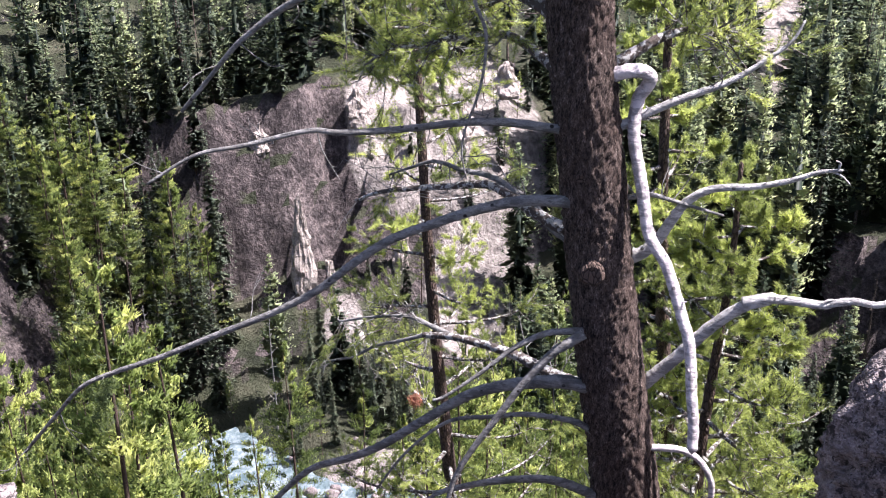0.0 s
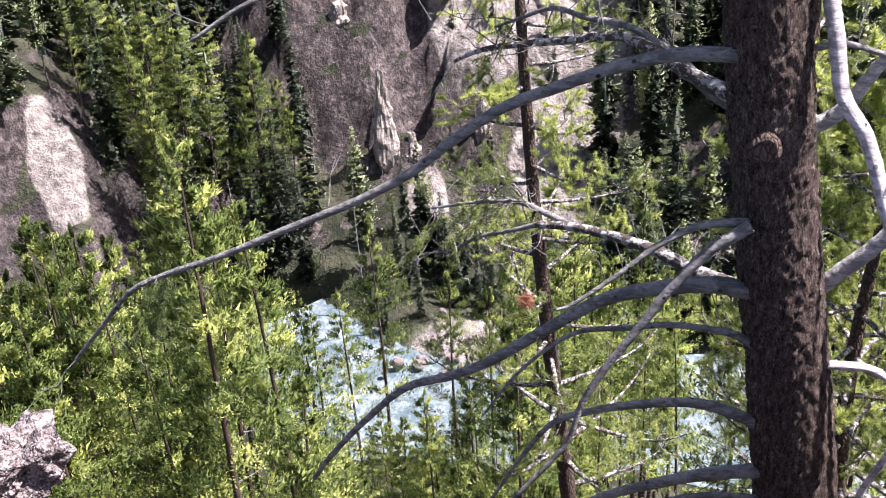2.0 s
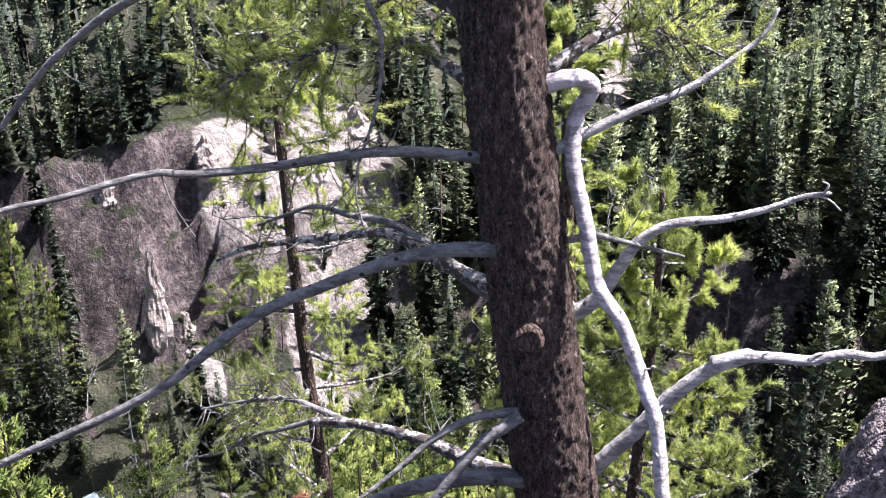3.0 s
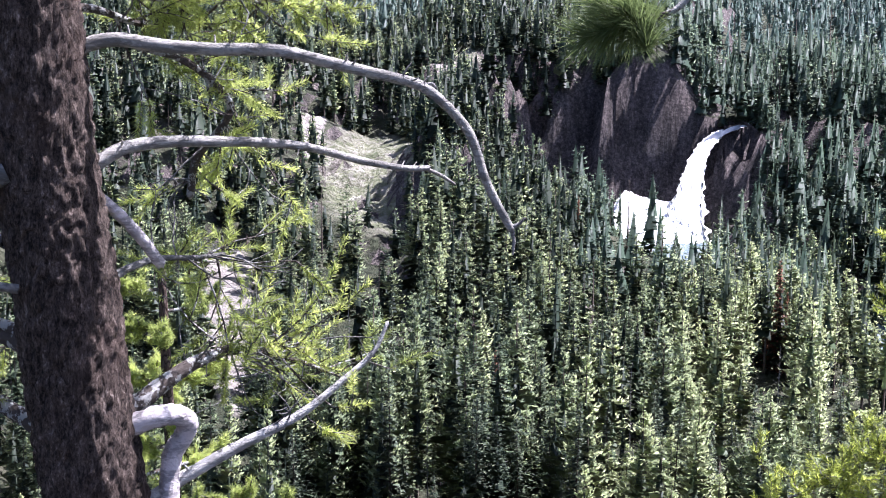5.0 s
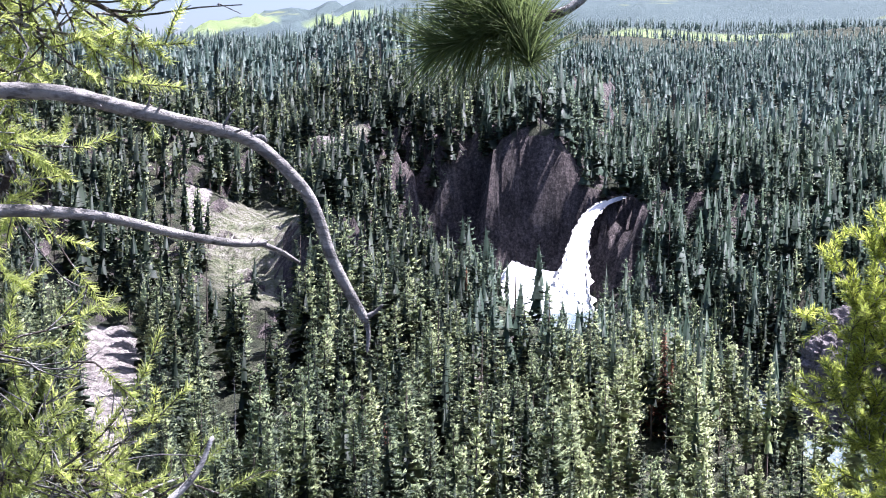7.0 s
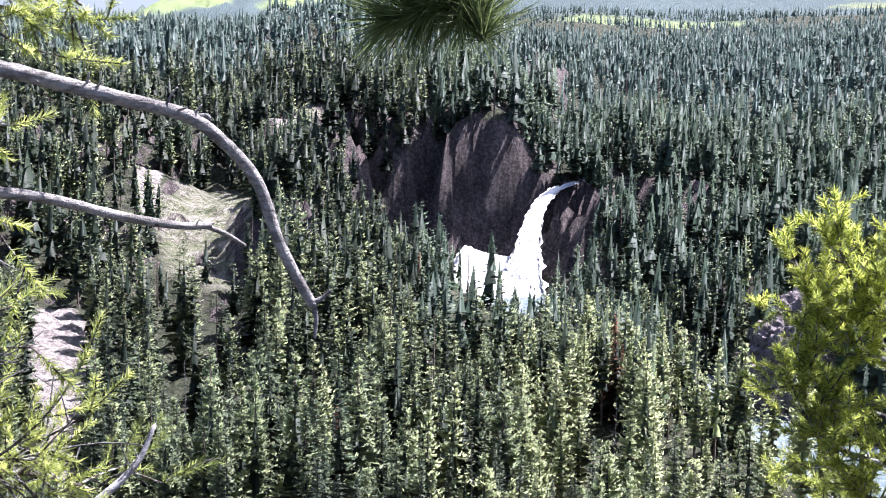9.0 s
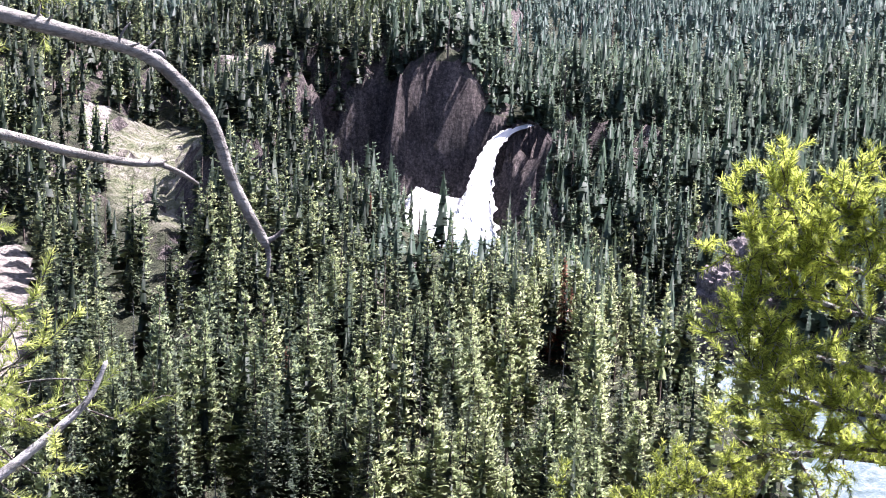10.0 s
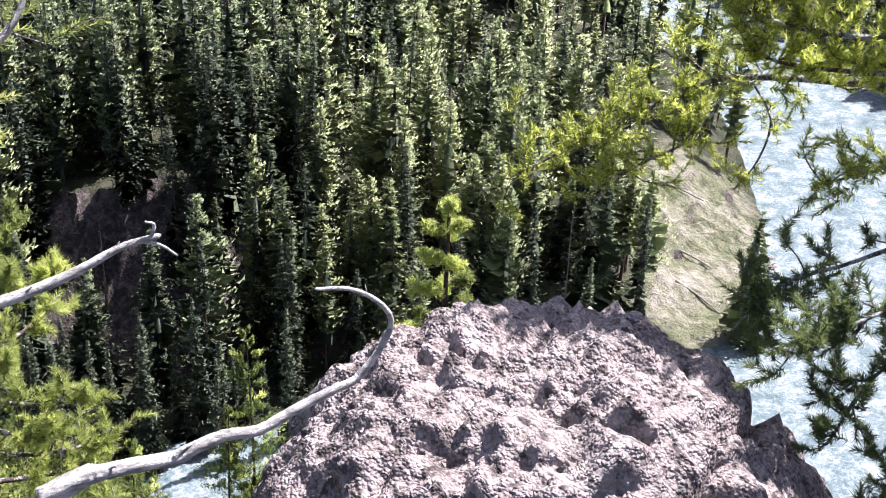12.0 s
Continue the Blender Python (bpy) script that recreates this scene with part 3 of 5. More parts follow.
def set_normals(me, n):
    me.shade_smooth()
    me.attributes.new("custom_normal", "FLOAT_VECTOR", "POINT").data.foreach_set("vector", n.astype(np.float32).ravel())


def model_tree(rng, kind, whorls, per, sprays, size):
    """One tree 20 m tall: vertices, triangles, material numbers, tones and normals."""
    h = 20.0
    if kind == "dead":
        n = 26
        az, z, ln = rng.uniform(0, 6.28, n), h * rng.uniform(0.2, 0.97, n), rng.uniform(0.5, 1.9, n)
        ln = ln * (1.15 - z / h)
        d = np.column_stack([np.cos(az), np.sin(az), rng.uniform(-0.5, 0.3, n)]) * ln[:, None]
        q = np.column_stack([np.zeros((n, 2)), z])
        v = np.stack([q - (0, 0, 0.07), q + (0, 0, 0.07), q + d], 1).reshape(-1, 3)
        f, tone, nrm = np.arange(3 * n).reshape(-1, 3), np.zeros(3 * n), crown_normals(rng, v)
        mat = np.ones(len(f), np.int32)
    else:
        pine = kind == "pine"
        bare = rng.uniform(0.10, 0.42) if pine else rng.uniform(0.02, 0.10)
        rad = h * (rng.uniform(0.090, 0.130) if pine else rng.uniform(0.125, 0.175))
        v, f, tone, nrm = bough_tree(rng, h, rad, bare, whorls, per, sprays, size, pine)
        # inner core in the darkest tone: shade inside the crown put into colour
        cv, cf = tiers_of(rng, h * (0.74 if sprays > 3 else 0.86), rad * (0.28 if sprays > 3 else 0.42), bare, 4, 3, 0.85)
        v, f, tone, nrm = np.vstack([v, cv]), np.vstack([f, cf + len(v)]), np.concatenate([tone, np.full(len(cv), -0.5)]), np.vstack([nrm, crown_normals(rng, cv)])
        mat = np.zeros(len(f), np.int32)
    pv, pf = pole(h * 0.985, h * 0.009, 0.02, 3, 1)
    return (np.vstack([v, pv]), np.vstack([f, pf + len(v)]), np.concatenate([mat, np.ones(len(pf), np.int32)]),
            np.concatenate([tone, np.zeros(len(pv))]), np.vstack([nrm, crown_normals(rng, pv, 0.0, 0.0)]))


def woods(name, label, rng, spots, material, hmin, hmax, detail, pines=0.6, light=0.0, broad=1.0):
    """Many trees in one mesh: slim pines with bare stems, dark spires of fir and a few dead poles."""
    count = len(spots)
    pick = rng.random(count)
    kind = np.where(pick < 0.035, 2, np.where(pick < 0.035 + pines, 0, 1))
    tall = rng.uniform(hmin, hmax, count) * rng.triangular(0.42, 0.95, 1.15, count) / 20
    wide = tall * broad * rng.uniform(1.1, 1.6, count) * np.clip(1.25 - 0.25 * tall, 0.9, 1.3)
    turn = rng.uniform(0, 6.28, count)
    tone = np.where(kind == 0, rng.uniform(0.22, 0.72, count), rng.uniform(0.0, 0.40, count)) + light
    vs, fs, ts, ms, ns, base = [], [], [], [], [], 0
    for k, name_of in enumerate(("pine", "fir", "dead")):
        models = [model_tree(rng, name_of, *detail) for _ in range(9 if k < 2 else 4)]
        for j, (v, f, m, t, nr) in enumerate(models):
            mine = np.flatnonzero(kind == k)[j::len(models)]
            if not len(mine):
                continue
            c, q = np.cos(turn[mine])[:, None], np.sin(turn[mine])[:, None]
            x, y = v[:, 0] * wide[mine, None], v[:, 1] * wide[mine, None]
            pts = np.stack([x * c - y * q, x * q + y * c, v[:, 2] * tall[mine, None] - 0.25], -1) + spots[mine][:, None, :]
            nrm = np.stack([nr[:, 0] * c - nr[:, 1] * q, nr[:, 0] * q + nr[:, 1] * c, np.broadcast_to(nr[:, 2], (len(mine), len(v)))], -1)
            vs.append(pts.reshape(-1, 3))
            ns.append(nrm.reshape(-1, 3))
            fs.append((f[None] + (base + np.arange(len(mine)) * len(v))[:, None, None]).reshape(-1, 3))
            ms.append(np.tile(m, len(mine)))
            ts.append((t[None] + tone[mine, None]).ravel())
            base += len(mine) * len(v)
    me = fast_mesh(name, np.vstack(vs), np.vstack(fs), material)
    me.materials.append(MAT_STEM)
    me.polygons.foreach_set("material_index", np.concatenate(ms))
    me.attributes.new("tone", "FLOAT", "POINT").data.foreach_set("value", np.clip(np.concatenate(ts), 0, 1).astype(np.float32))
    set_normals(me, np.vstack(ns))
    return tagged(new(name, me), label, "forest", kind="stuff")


# ---------------------------------------------------------------- near wood
def wood_material(name, dark, light, rough=0.85):
    a = Mat(name)
    grain = a.noise(60, 7, 0.7, stretch=(1, 1, 1))
    blotch = a.noise(9, 5, 0.6)
    col = a.mix(grain, dark, light)
    col = a.mix(a.ramp(blotch, (0.55, (0, 0, 0)), (0.70, (0.7, 0.7, 0.7))), col, tuple(v * 0.45 for v in dark))
    knots = a.ramp(a.cells(13), (0.10, (1, 1, 1)), (0.15, (0, 0, 0)))
    col = a.mix(knots, col, tuple(v * 0.22 for v in dark))
    strip = a.noise(34, 6, 0.75, stretch=(0.22, 0.6, 1))
    col = a.mix(a.ramp(strip, (0.47, (0, 0, 0)), (0.56, (0.85, 0.85, 0.85))), col, tuple(0.5 * (v + w) * 0.42 for v, w in zip(dark, light)))
    a.colour(col).rough(rough).bump(a.math("ADD", grain, a.math("ADD", blotch, strip)), 1.0, 0.014)
    return a.m


DEAD = wood_material("weathered_wood", (0.10, 0.098, 0.092), (0.44, 0.430, 0.405))
BLEACHED = wood_material("bleached_wood", (0.22, 0.205, 0.180), (0.68, 0.645, 0.585))
SILVER = wood_material("silvered_wood", (0.36, 0.345, 0.325), (0.80, 0.785, 0.745))
PALE = wood_material("bare_pale_wood", (0.70, 0.62, 0.61), (0.90, 0.83, 0.82))


def lichen_bark():
    a = Mat("lichened_bark")
    grain, blotch = a.noise(90, 6, 0.75), a.noise(26, 6, 0.7)
    col = a.mix(grain, (0.045, 0.037, 0.032), (0.17, 0.14, 0.12))
    col = a.mix(a.ramp(blotch, (0.50, (0, 0, 0)), (0.545, (1, 1, 1))), col, (0.50, 0.50, 0.47))
    a.colour(col).rough(0.92).bump(a.math("ADD", grain, blotch), 1.0, 0.016)
    return a.m


BARKED = lichen_bark()


def tube(points, r0, r1, sides=7, per=4, rough=0.05, seed=0, cap=True):
    """Vertices and triangles of a tapering, slightly uneven rod through the points."""
    rg = np.random.default_rng(seed)
    line = smooth_line(points, per) if len(points) > 2 else np.linspace(points[0], points[1], 4)
    n = len(line)
    tang = np.gradient(line, axis=0)
    tang /= np.linalg.norm(tang, axis=1)[:, None] + 1e-9
    u = np.empty_like(tang)
    side = np.cross(tang[0], (0.21, 0.37, 0.9))
    for k in range(n):
        side = side - (side @ tang[k]) * tang[k]
        side = side / (np.linalg.norm(side) + 1e-9)
        u[k] = side
    w = np.cross(tang, u)
    a = np.arange(sides) * 2 * np.pi / sides
    rad = (r0 + (r1 - r0) * np.linspace(0, 1, n) ** 0.85)
    rad = rad * (1 + rough * np.cumsum(rg.normal(0, 0.5, n)) / (1 + np.arange(n) * 0.15))
    rr = rad[:, None] * (1 + rough * rg.normal(0, 1, (n, sides)))
    v = line[:, None, :] + rr[..., None] * (np.cos(a)[None, :, None] * u[:, None, :] + np.sin(a)[None, :, None] * w[:, None, :])
    v = v.reshape(-1, 3)
    i, j = np.meshgrid(np.arange(n - 1), np.arange(sides), indexing="ij")
    p, q = (i * sides + j).ravel(), (i * sides + (j + 1) % sides).ravel()
    f = np.vstack([np.column_stack([p, q, q + sides]), np.column_stack([p, q + sides, p + sides])])
    if cap:
        v = np.vstack([v, line[-1] + tang[-1] * r1 * 1.2])
        k = np.arange(sides)
        f = np.vstack([f, np.column_stack([(n - 1) * sides + k, (n - 1) * sides + (k + 1) % sides, np.full(sides, len(v) - 1)])])
    return v, f, line


def join(pieces):
    vs, fs, base = [], [], 0
    for v, f in pieces:
        vs.append(v)
        fs.append(f + base)
        base += len(v)
    return np.vstack(vs), np.vstack(fs)


def unit(v):
    v = np.asarray(v, float)
    return v / (np.linalg.norm(v, axis=-1, keepdims=True) + 1e-9)


def needle_tufts(rg, tips, ways, count, length, width, along):
    """Needles as slim blades round shoots that end at tips and point along ways."""
    tips, ways = np.repeat(np.asarray(tips), count, 0), np.repeat(unit(ways), count, 0)
    n = len(tips)
    spread = unit(rg.normal(0, 1, (n, 3)))
    spread = unit(spread - (spread * ways).sum(1, keepdims=True) * ways)
    s = rg.random(n)[:, None]
    root = tips - ways * s * along
    d = unit(ways * (0.35 + 0.75 * (1 - s)) + spread * 0.9 + rg.normal(0, 0.10, (n, 3)))
    side = unit(np.cross(d, rg.normal(0, 1, (n, 3)))) * width * 0.5
    ln = length * (0.75 + 0.4 * rg.random(n))[:, None]
    v = np.stack([root - side, root + side, root + d * ln], 1).reshape(-1, 3)
    return v, np.arange(3 * n).reshape(-1, 3)


def twig_set(rg, line, count, length, radius, start=0.25, droop=0.0, forks=2):
    """Fine crooked twigs off a bough; gives the pieces, and the tips with their ways."""
    pieces, tips, ways = [], [], []
    for _ in range(count):
        s = start + (1 - start) * rg.random()
        k = min(int(s * (len(line) - 1)), len(line) - 2)
        p, t = line[k], unit(line[k + 1] - line[k])
        d = unit(t * 0.6 + unit(rg.normal(0, 1, 3)) * 0.9)
        ln = length * rg.uniform(0.4, 1.1)
        pts = [p]
        for m in range(3):
            d = unit(d + rg.normal(0, 0.35, 3) + (0, 0, -droop + 0.12))
            pts.append(pts[-1] + d * ln / 3)
        v, f, ln_pts = tube(pts, radius, radius * 0.4, 3, 2, 0.05, int(rg.integers(1e6)), False)
        pieces.append((v, f))
        tips.append(pts[-1])
        ways.append(d)
        for _ in range(forks):
            q = ln_pts[int(rg.integers(1, len(ln_pts) - 1))]
            e = unit(d + unit(rg.normal(0, 1, 3)) * 0.9)
            end = q + e * ln * rg.uniform(0.2, 0.5)
            pieces.append(tube([q, (q + end) / 2 + rg.normal(0, 0.01, 3), end], radius * 0.6, radius * 0.3, 3, 2, 0.05, 1, False)[:2])
            tips.append(end)
            ways.append(e)
    return pieces, np.array(tips), np.array(ways)


def part(name, v, f, material, parent, label="", smooth=True):
    ob = new(name, fast_mesh(name, v, f, material, smooth))
    if name in ("twig_spray", "foliage", "crown", "dead_wood", "spray"):
        tagged(ob, kind="stuff")
    ob.parent = parent
    return tagged(ob, label) if label else ob


# ---------------------------------------------------------------- the old pine on the rim
old_pine = tagged(new("pine_tree"), "old pine with dark scaly trunk and bare grey dead branches", "tree")
old_pine.location = (0, 0, 0)
TRUNK = [(1.42, 3.86, -6.6), (1.22, 3.91, -4.4), (1.08, 3.94, -3.31), (0.985, 3.96, -2.66), (0.905, 3.98, -2.06), (0.855, 3.99, -1.67), (0.785, 4.0, -1.1),
         (0.745, 4.01, -0.62), (0.712, 4.02, -0.3), (0.68, 4.03, 0.3), (0.62, 4.05, 1.5), (0.55, 4.08, 3.2)]


def build_trunk():
    line = smooth_line(TRUNK, 48)
    sides = 96
    n = len(line)
    tang = unit(np.gradient(line, axis=0))
    u = unit(np.cross(tang, (0, 1, 0)))
    w = np.cross(tang, u)
    a = np.arange(sides) * 2 * np.pi / sides
    up = line[:, 2]
    rad = np.interp(up, [-6.6, -3.3, -2.0, -1.1, -0.3, 1.5, 3.2], [0.215, 0.170, 0.153, 0.146, 0.137, 0.118, 0.095])
    v = np.empty((n, sides, 3))
    for i in range(n):
        for j in range(sides):
            d = math.cos(a[j]) * u[i] + math.sin(a[j]) * w[i]
            q = Vector((math.cos(a[j]) * 5.5, math.sin(a[j]) * 5.5, up[i] * 16))
            cell = noise.voronoi(q + Vector((0.5, 0.3, 0.9)) * noise.noise(q * 0.7))[0]
            plate = min(cell[1] - cell[0], 0.42)
            lump = 0.010 * noise.noise(Vector((math.cos(a[j]) * 1.2, math.sin(a[j]) * 1.2, up[i] * 2.2)))
            v[i, j] = line[i] + d * (rad[i] + lump + 0.030 * plate + 0.005 * noise.noise(q * 2.6) - 0.005)
    i, j = np.meshgrid(np.arange(n - 1), np.arange(sides), indexing="ij")
    p, q = (i * sides + j).ravel(), (i * sides + (j + 1) % sides).ravel()
    f = np.vstack([np.column_stack([p, q, q + sides]), np.column_stack([p, q + sides, p + sides])])
    return part("trunk", v.reshape(-1, 3), f, MAT_TRUNK, old_pine, "dark brown scaly pine bark", False)


old_trunk = build_trunk()


def knot(at, out, r):
    """A round branch scar with a raised rim and a sunken face."""
    at, out = np.array(at), unit(out)
    u = unit(np.cross(out, (0, 0, 1)))
    w = np.cross(u, out)
    rows = [(1.5, -0.02), (1.3, -0.004), (1.12, 0.006), (1.0, 0.011), (0.9, 0.008), (0.45, 0.010), (0.02, 0.011)]
    v, sides = [], 22
    for k, o in rows:
        for t in np.arange(sides) * 2 * np.pi / sides:
            wob = 1 + 0.06 * math.sin(3 * t + k * 2)
            v.append(at + out * o + (math.cos(t) * u + math.sin(t) * w) * r * k * wob)
    f = []
    for i in range(len(rows) - 1):
        for j in range(sides):
            p, q = i * sides + j, i * sides + (j + 1) % sides
            f += [(p, q, q + sides), (p, q + sides, p + sides)]
    part("knot", np.array(v), np.array(f), MAT_BARK, old_trunk, "round grey branch scar")


limb_seed = 100


def limb(points, r0, r1, material=None, twigs=0, green=0, stubs=0):
    """One branch of the old pine, with its twigs, stubs and live shoots."""
    global limb_seed
    limb_seed += 1
    rg = np.random.default_rng(limb_seed)
    pts = np.array(points, float)
    r0, r1 = r0 * 1.15, r1 * 1.1
    v, f, line = tube(pts, r0, r1, 10, 9, 0.034, limb_seed)
    pieces = [(v, f)]
    for _ in range(max(stubs, 5 if len(pts) > 6 else 0)):
        k = int(rg.integers(4, len(line) - 2))
        rad = r0 + (r1 - r0) * k / len(line)
        d = unit(rg.normal(0, 1, 3) + (0, -0.3, 0.5))
        pieces.append(tube([line[k], line[k] + d * (rad + rg.uniform(0.006, 0.03))], rad * 0.28, rad * 0.12, 5, 2, 0.05, 3)[:2])
    v, f = join(pieces)
    ob = part("branch", v, f, material or DEAD, old_pine)
    if twigs:
        pieces, tips, ways = twig_set(rg, line, twigs, 0.34, 0.0042)
        part("twig_spray", *join(pieces), DEAD, ob)
    if green:
        pieces, tips, ways = twig_set(rg, line, green * 2, 0.42, 0.0048, 0.35, -0.05, 3)
        part("twig_spray", *join(pieces), BARKED, ob)
        v, f = needle_tufts(rg, tips, ways, 120, 0.030, 0.0028, 0.13)
        part("foliage", v, f, MAT_PINE, ob, "yellow-green needle tufts", False)
    return ob


knot((0.838, 3.812, -1.985), (-0.12, -1, 0.05), 0.043)
knot((0.930, 3.815, -2.42), (-0.02, -1, 0.0), 0.016)
knot((0.740, 3.875, -1.35), (-0.25, -1, 0.0), 0.015)
knot((0.770, 3.860, -1.52), (0.0, -1, 0.0), 0.017)
limb([(0.603, 3.962, -0.318), (0.453, 3.977, -0.376), (0.279, 3.996, -0.426), (0.125, 4.012, -0.445), (0.004, 4.024, -0.481), (-0.083, 4.033, -0.523), (-0.170, 4.041, -0.573), (-0.277, 4.050, -0.648), (-0.570, 4.267, -0.830), (-0.759, 4.324, -0.974), (-0.850, 4.352, -1.062), (-0.978, 4.393, -1.212), (-1.120, 4.437, -1.373)],
     0.0272, 0.0085, twigs=6)
limb([(0.691, 3.943, -1.318), (0.448, 3.924, -1.273), (0.246, 3.908, -1.265), (-0.056, 3.883, -1.286), (-0.305, 3.862, -1.288), (-0.441, 3.850, -1.274), (-0.728, 3.824, -1.330), (-0.940, 3.805, -1.365), (-1.156, 3.780, -1.486)],
     0.0193, 0.0065, twigs=5)
limb([(0.740, 3.932, -1.665), (0.534, 3.969, -1.672), (0.326, 4.007, -1.728), (0.112, 4.045, -1.815), (-0.107, 4.085, -1.919), (-0.307, 4.120, -2.070), (-0.485, 4.151, -2.224), (-0.727, 4.195, -2.372), (-1.006, 4.247, -2.512), (-1.329, 4.306, -2.677), (-1.628, 4.362, -2.810), (-1.819, 4.398, -2.918), (-1.997, 4.430, -3.118), (-2.225, 4.471, -3.388)],
     0.0262, 0.0086, twigs=4)
limb([(0.787, 4.127, -1.919), (0.693, 4.199, -1.895), (0.595, 4.274, -1.862), (0.495, 4.352, -1.815), (0.371, 4.441, -1.783), (0.180, 4.567, -1.842), (-0.025, 4.697, -1.906), (-0.195, 4.800, -1.967), (-0.324, 4.879, -2.048)],
     0.0313, 0.0077, BARKED, twigs=10)
limb([(0.861, 3.906, -2.651), (0.712, 3.922, -2.628), (0.499, 3.945, -2.654), (0.282, 3.968, -2.722), (0.057, 3.991, -2.878), (-0.182, 4.016, -3.057), (-0.356, 4.036, -3.149), (-0.561, 4.061, -3.232), (-0.756, 4.083, -3.429), (-0.937, 4.102, -3.652), (-1.036, 4.112, -3.804)],
     0.0324, 0.0096)
limb([(0.813, 3.866, -2.315), (0.719, 3.856, -2.307), (0.616, 3.845, -2.316), (0.474, 3.825, -2.383), (0.329, 3.799, -2.491), (0.160, 3.773, -2.603), (0.091, 3.766, -2.629)],
     0.0177, 0.0055)
limb([(0.813, 3.814, -2.297), (0.736, 3.809, -2.348), (0.658, 3.804, -2.403), (0.521, 3.788, -2.563), (0.401, 3.770, -2.736), (0.275, 3.754, -2.917), (0.188, 3.739, -3.078), (0.121, 3.717, -3.270), (-0.091, 3.703, -3.545)],
     0.0241, 0.0086)
limb([(0.904, 4.102, -2.777), (0.826, 4.170, -2.794), (0.723, 4.260, -2.795), (0.616, 4.354, -2.782), (0.527, 4.429, -2.770), (0.367, 4.557, -2.778), (0.197, 4.684, -2.800), (0.032, 4.802, -2.852)],
     0.0340, 0.0161, BARKED, twigs=16)
limb([(0.032, 4.802, -2.852), (-0.088, 4.873, -2.923), (-0.256, 4.970, -3.016), (-0.405, 5.056, -3.143), (-0.542, 5.131, -3.204)],
     0.0121, 0.0044, twigs=10)
limb([(0.201, 4.765, -2.848), (0.073, 4.859, -2.824), (-0.060, 4.951, -2.812), (-0.255, 5.076, -2.878), (-0.493, 5.222, -2.989)],
     0.0161, 0.0058, twigs=12, green=7)
limb([(0.895, 3.899, -2.914), (0.814, 3.901, -2.859), (0.725, 3.905, -2.834), (0.548, 3.913, -2.811), (0.372, 3.921, -2.830), (0.192, 3.930, -2.849), (0.056, 3.934, -2.938), (-0.086, 3.936, -3.087), (-0.210, 3.933, -3.269)],
     0.0167, 0.0049)
limb([(0.943, 3.889, -3.316), (0.774, 3.883, -3.222), (0.634, 3.879, -3.183), (0.427, 3.873, -3.186), (0.219, 3.868, -3.219), (0.078, 3.864, -3.272), (-0.042, 3.850, -3.420), (-0.193, 3.827, -3.665)],
     0.0251, 0.0064)
limb([(0.966, 3.884, -3.564), (0.733, 3.891, -3.591), (0.521, 3.898, -3.651), (0.305, 3.906, -3.729), (0.132, 3.911, -3.841), (0.005, 3.913, -3.960), (-0.127, 3.915, -4.104)],
     0.0284, 0.0082)
limb([(0.981, 3.880, -3.725), (0.741, 3.886, -3.709), (0.574, 3.890, -3.743), (0.454, 3.892, -3.798)],
     0.0158, 0.0066)
limb([(0.999, 3.876, -3.925), (0.724, 3.858, -3.862), (0.599, 3.849, -3.822), (0.453, 3.837, -3.866), (0.306, 3.822, -3.959)],
     0.0216, 0.0080)
limb([(0.678, 4.150, -0.869), (0.617, 4.257, -0.839), (0.518, 4.408, -0.813), (0.415, 4.564, -0.775), (0.309, 4.742, -0.696), (0.309, 4.742, -0.696), (0.166, 4.850, -0.718), (0.017, 4.962, -0.774), (-0.117, 5.062, -0.841), (-0.259, 5.172, -0.946)],
     0.0292, 0.0036, BARKED, twigs=16, green=16)
limb([(0.690, 4.148, -1.110), (0.606, 4.236, -1.056), (0.502, 4.339, -1.003), (0.409, 4.417, -1.005), (0.235, 4.558, -1.050), (0.071, 4.690, -1.127), (-0.122, 4.838, -1.197), (-0.286, 4.973, -1.338)],
     0.0257, 0.0047, BARKED, twigs=18, green=18)
limb([(0.611, 3.909, -0.629), (0.506, 3.918, -0.608), (0.401, 3.926, -0.614), (0.330, 3.931, -0.647), (0.300, 3.927, -0.725), (0.343, 3.899, -0.848), (0.339, 3.882, -0.991), (0.307, 3.870, -1.135), (0.254, 3.861, -1.280), (0.238, 3.851, -1.391), (0.257, 3.832, -1.503)],
     0.0118, 0.0028, twigs=6)
limb([(0.787, 4.127, -1.958), (0.695, 4.203, -1.925), (0.606, 4.290, -1.849), (0.512, 4.371, -1.793), (0.397, 4.463, -1.749), (0.255, 4.564, -1.751), (0.111, 4.667, -1.741), (-0.022, 4.759, -1.812), (-0.136, 4.838, -1.880)],
     0.0255, 0.0048, twigs=10, green=4)
limb([(0.880, 3.955, -1.075), (0.972, 3.930, -1.045), (1.035, 3.935, -1.047), (1.076, 3.955, -1.080), (1.066, 3.975, -1.130), (1.032, 3.985, -1.195), (1.017, 3.960, -1.340), (1.039, 3.920, -1.482), (1.059, 3.880, -1.595), (1.080, 3.840, -1.742), (1.103, 3.800, -1.813), (1.164, 3.751, -1.904), (1.204, 3.707, -2.019), (1.239, 3.664, -2.135), (1.268, 3.622, -2.230), (1.281, 3.584, -2.351), (1.286, 3.548, -2.474), (1.297, 3.510, -2.598), (1.294, 3.475, -2.725)],
     0.0285, 0.0235, PALE, stubs=9)
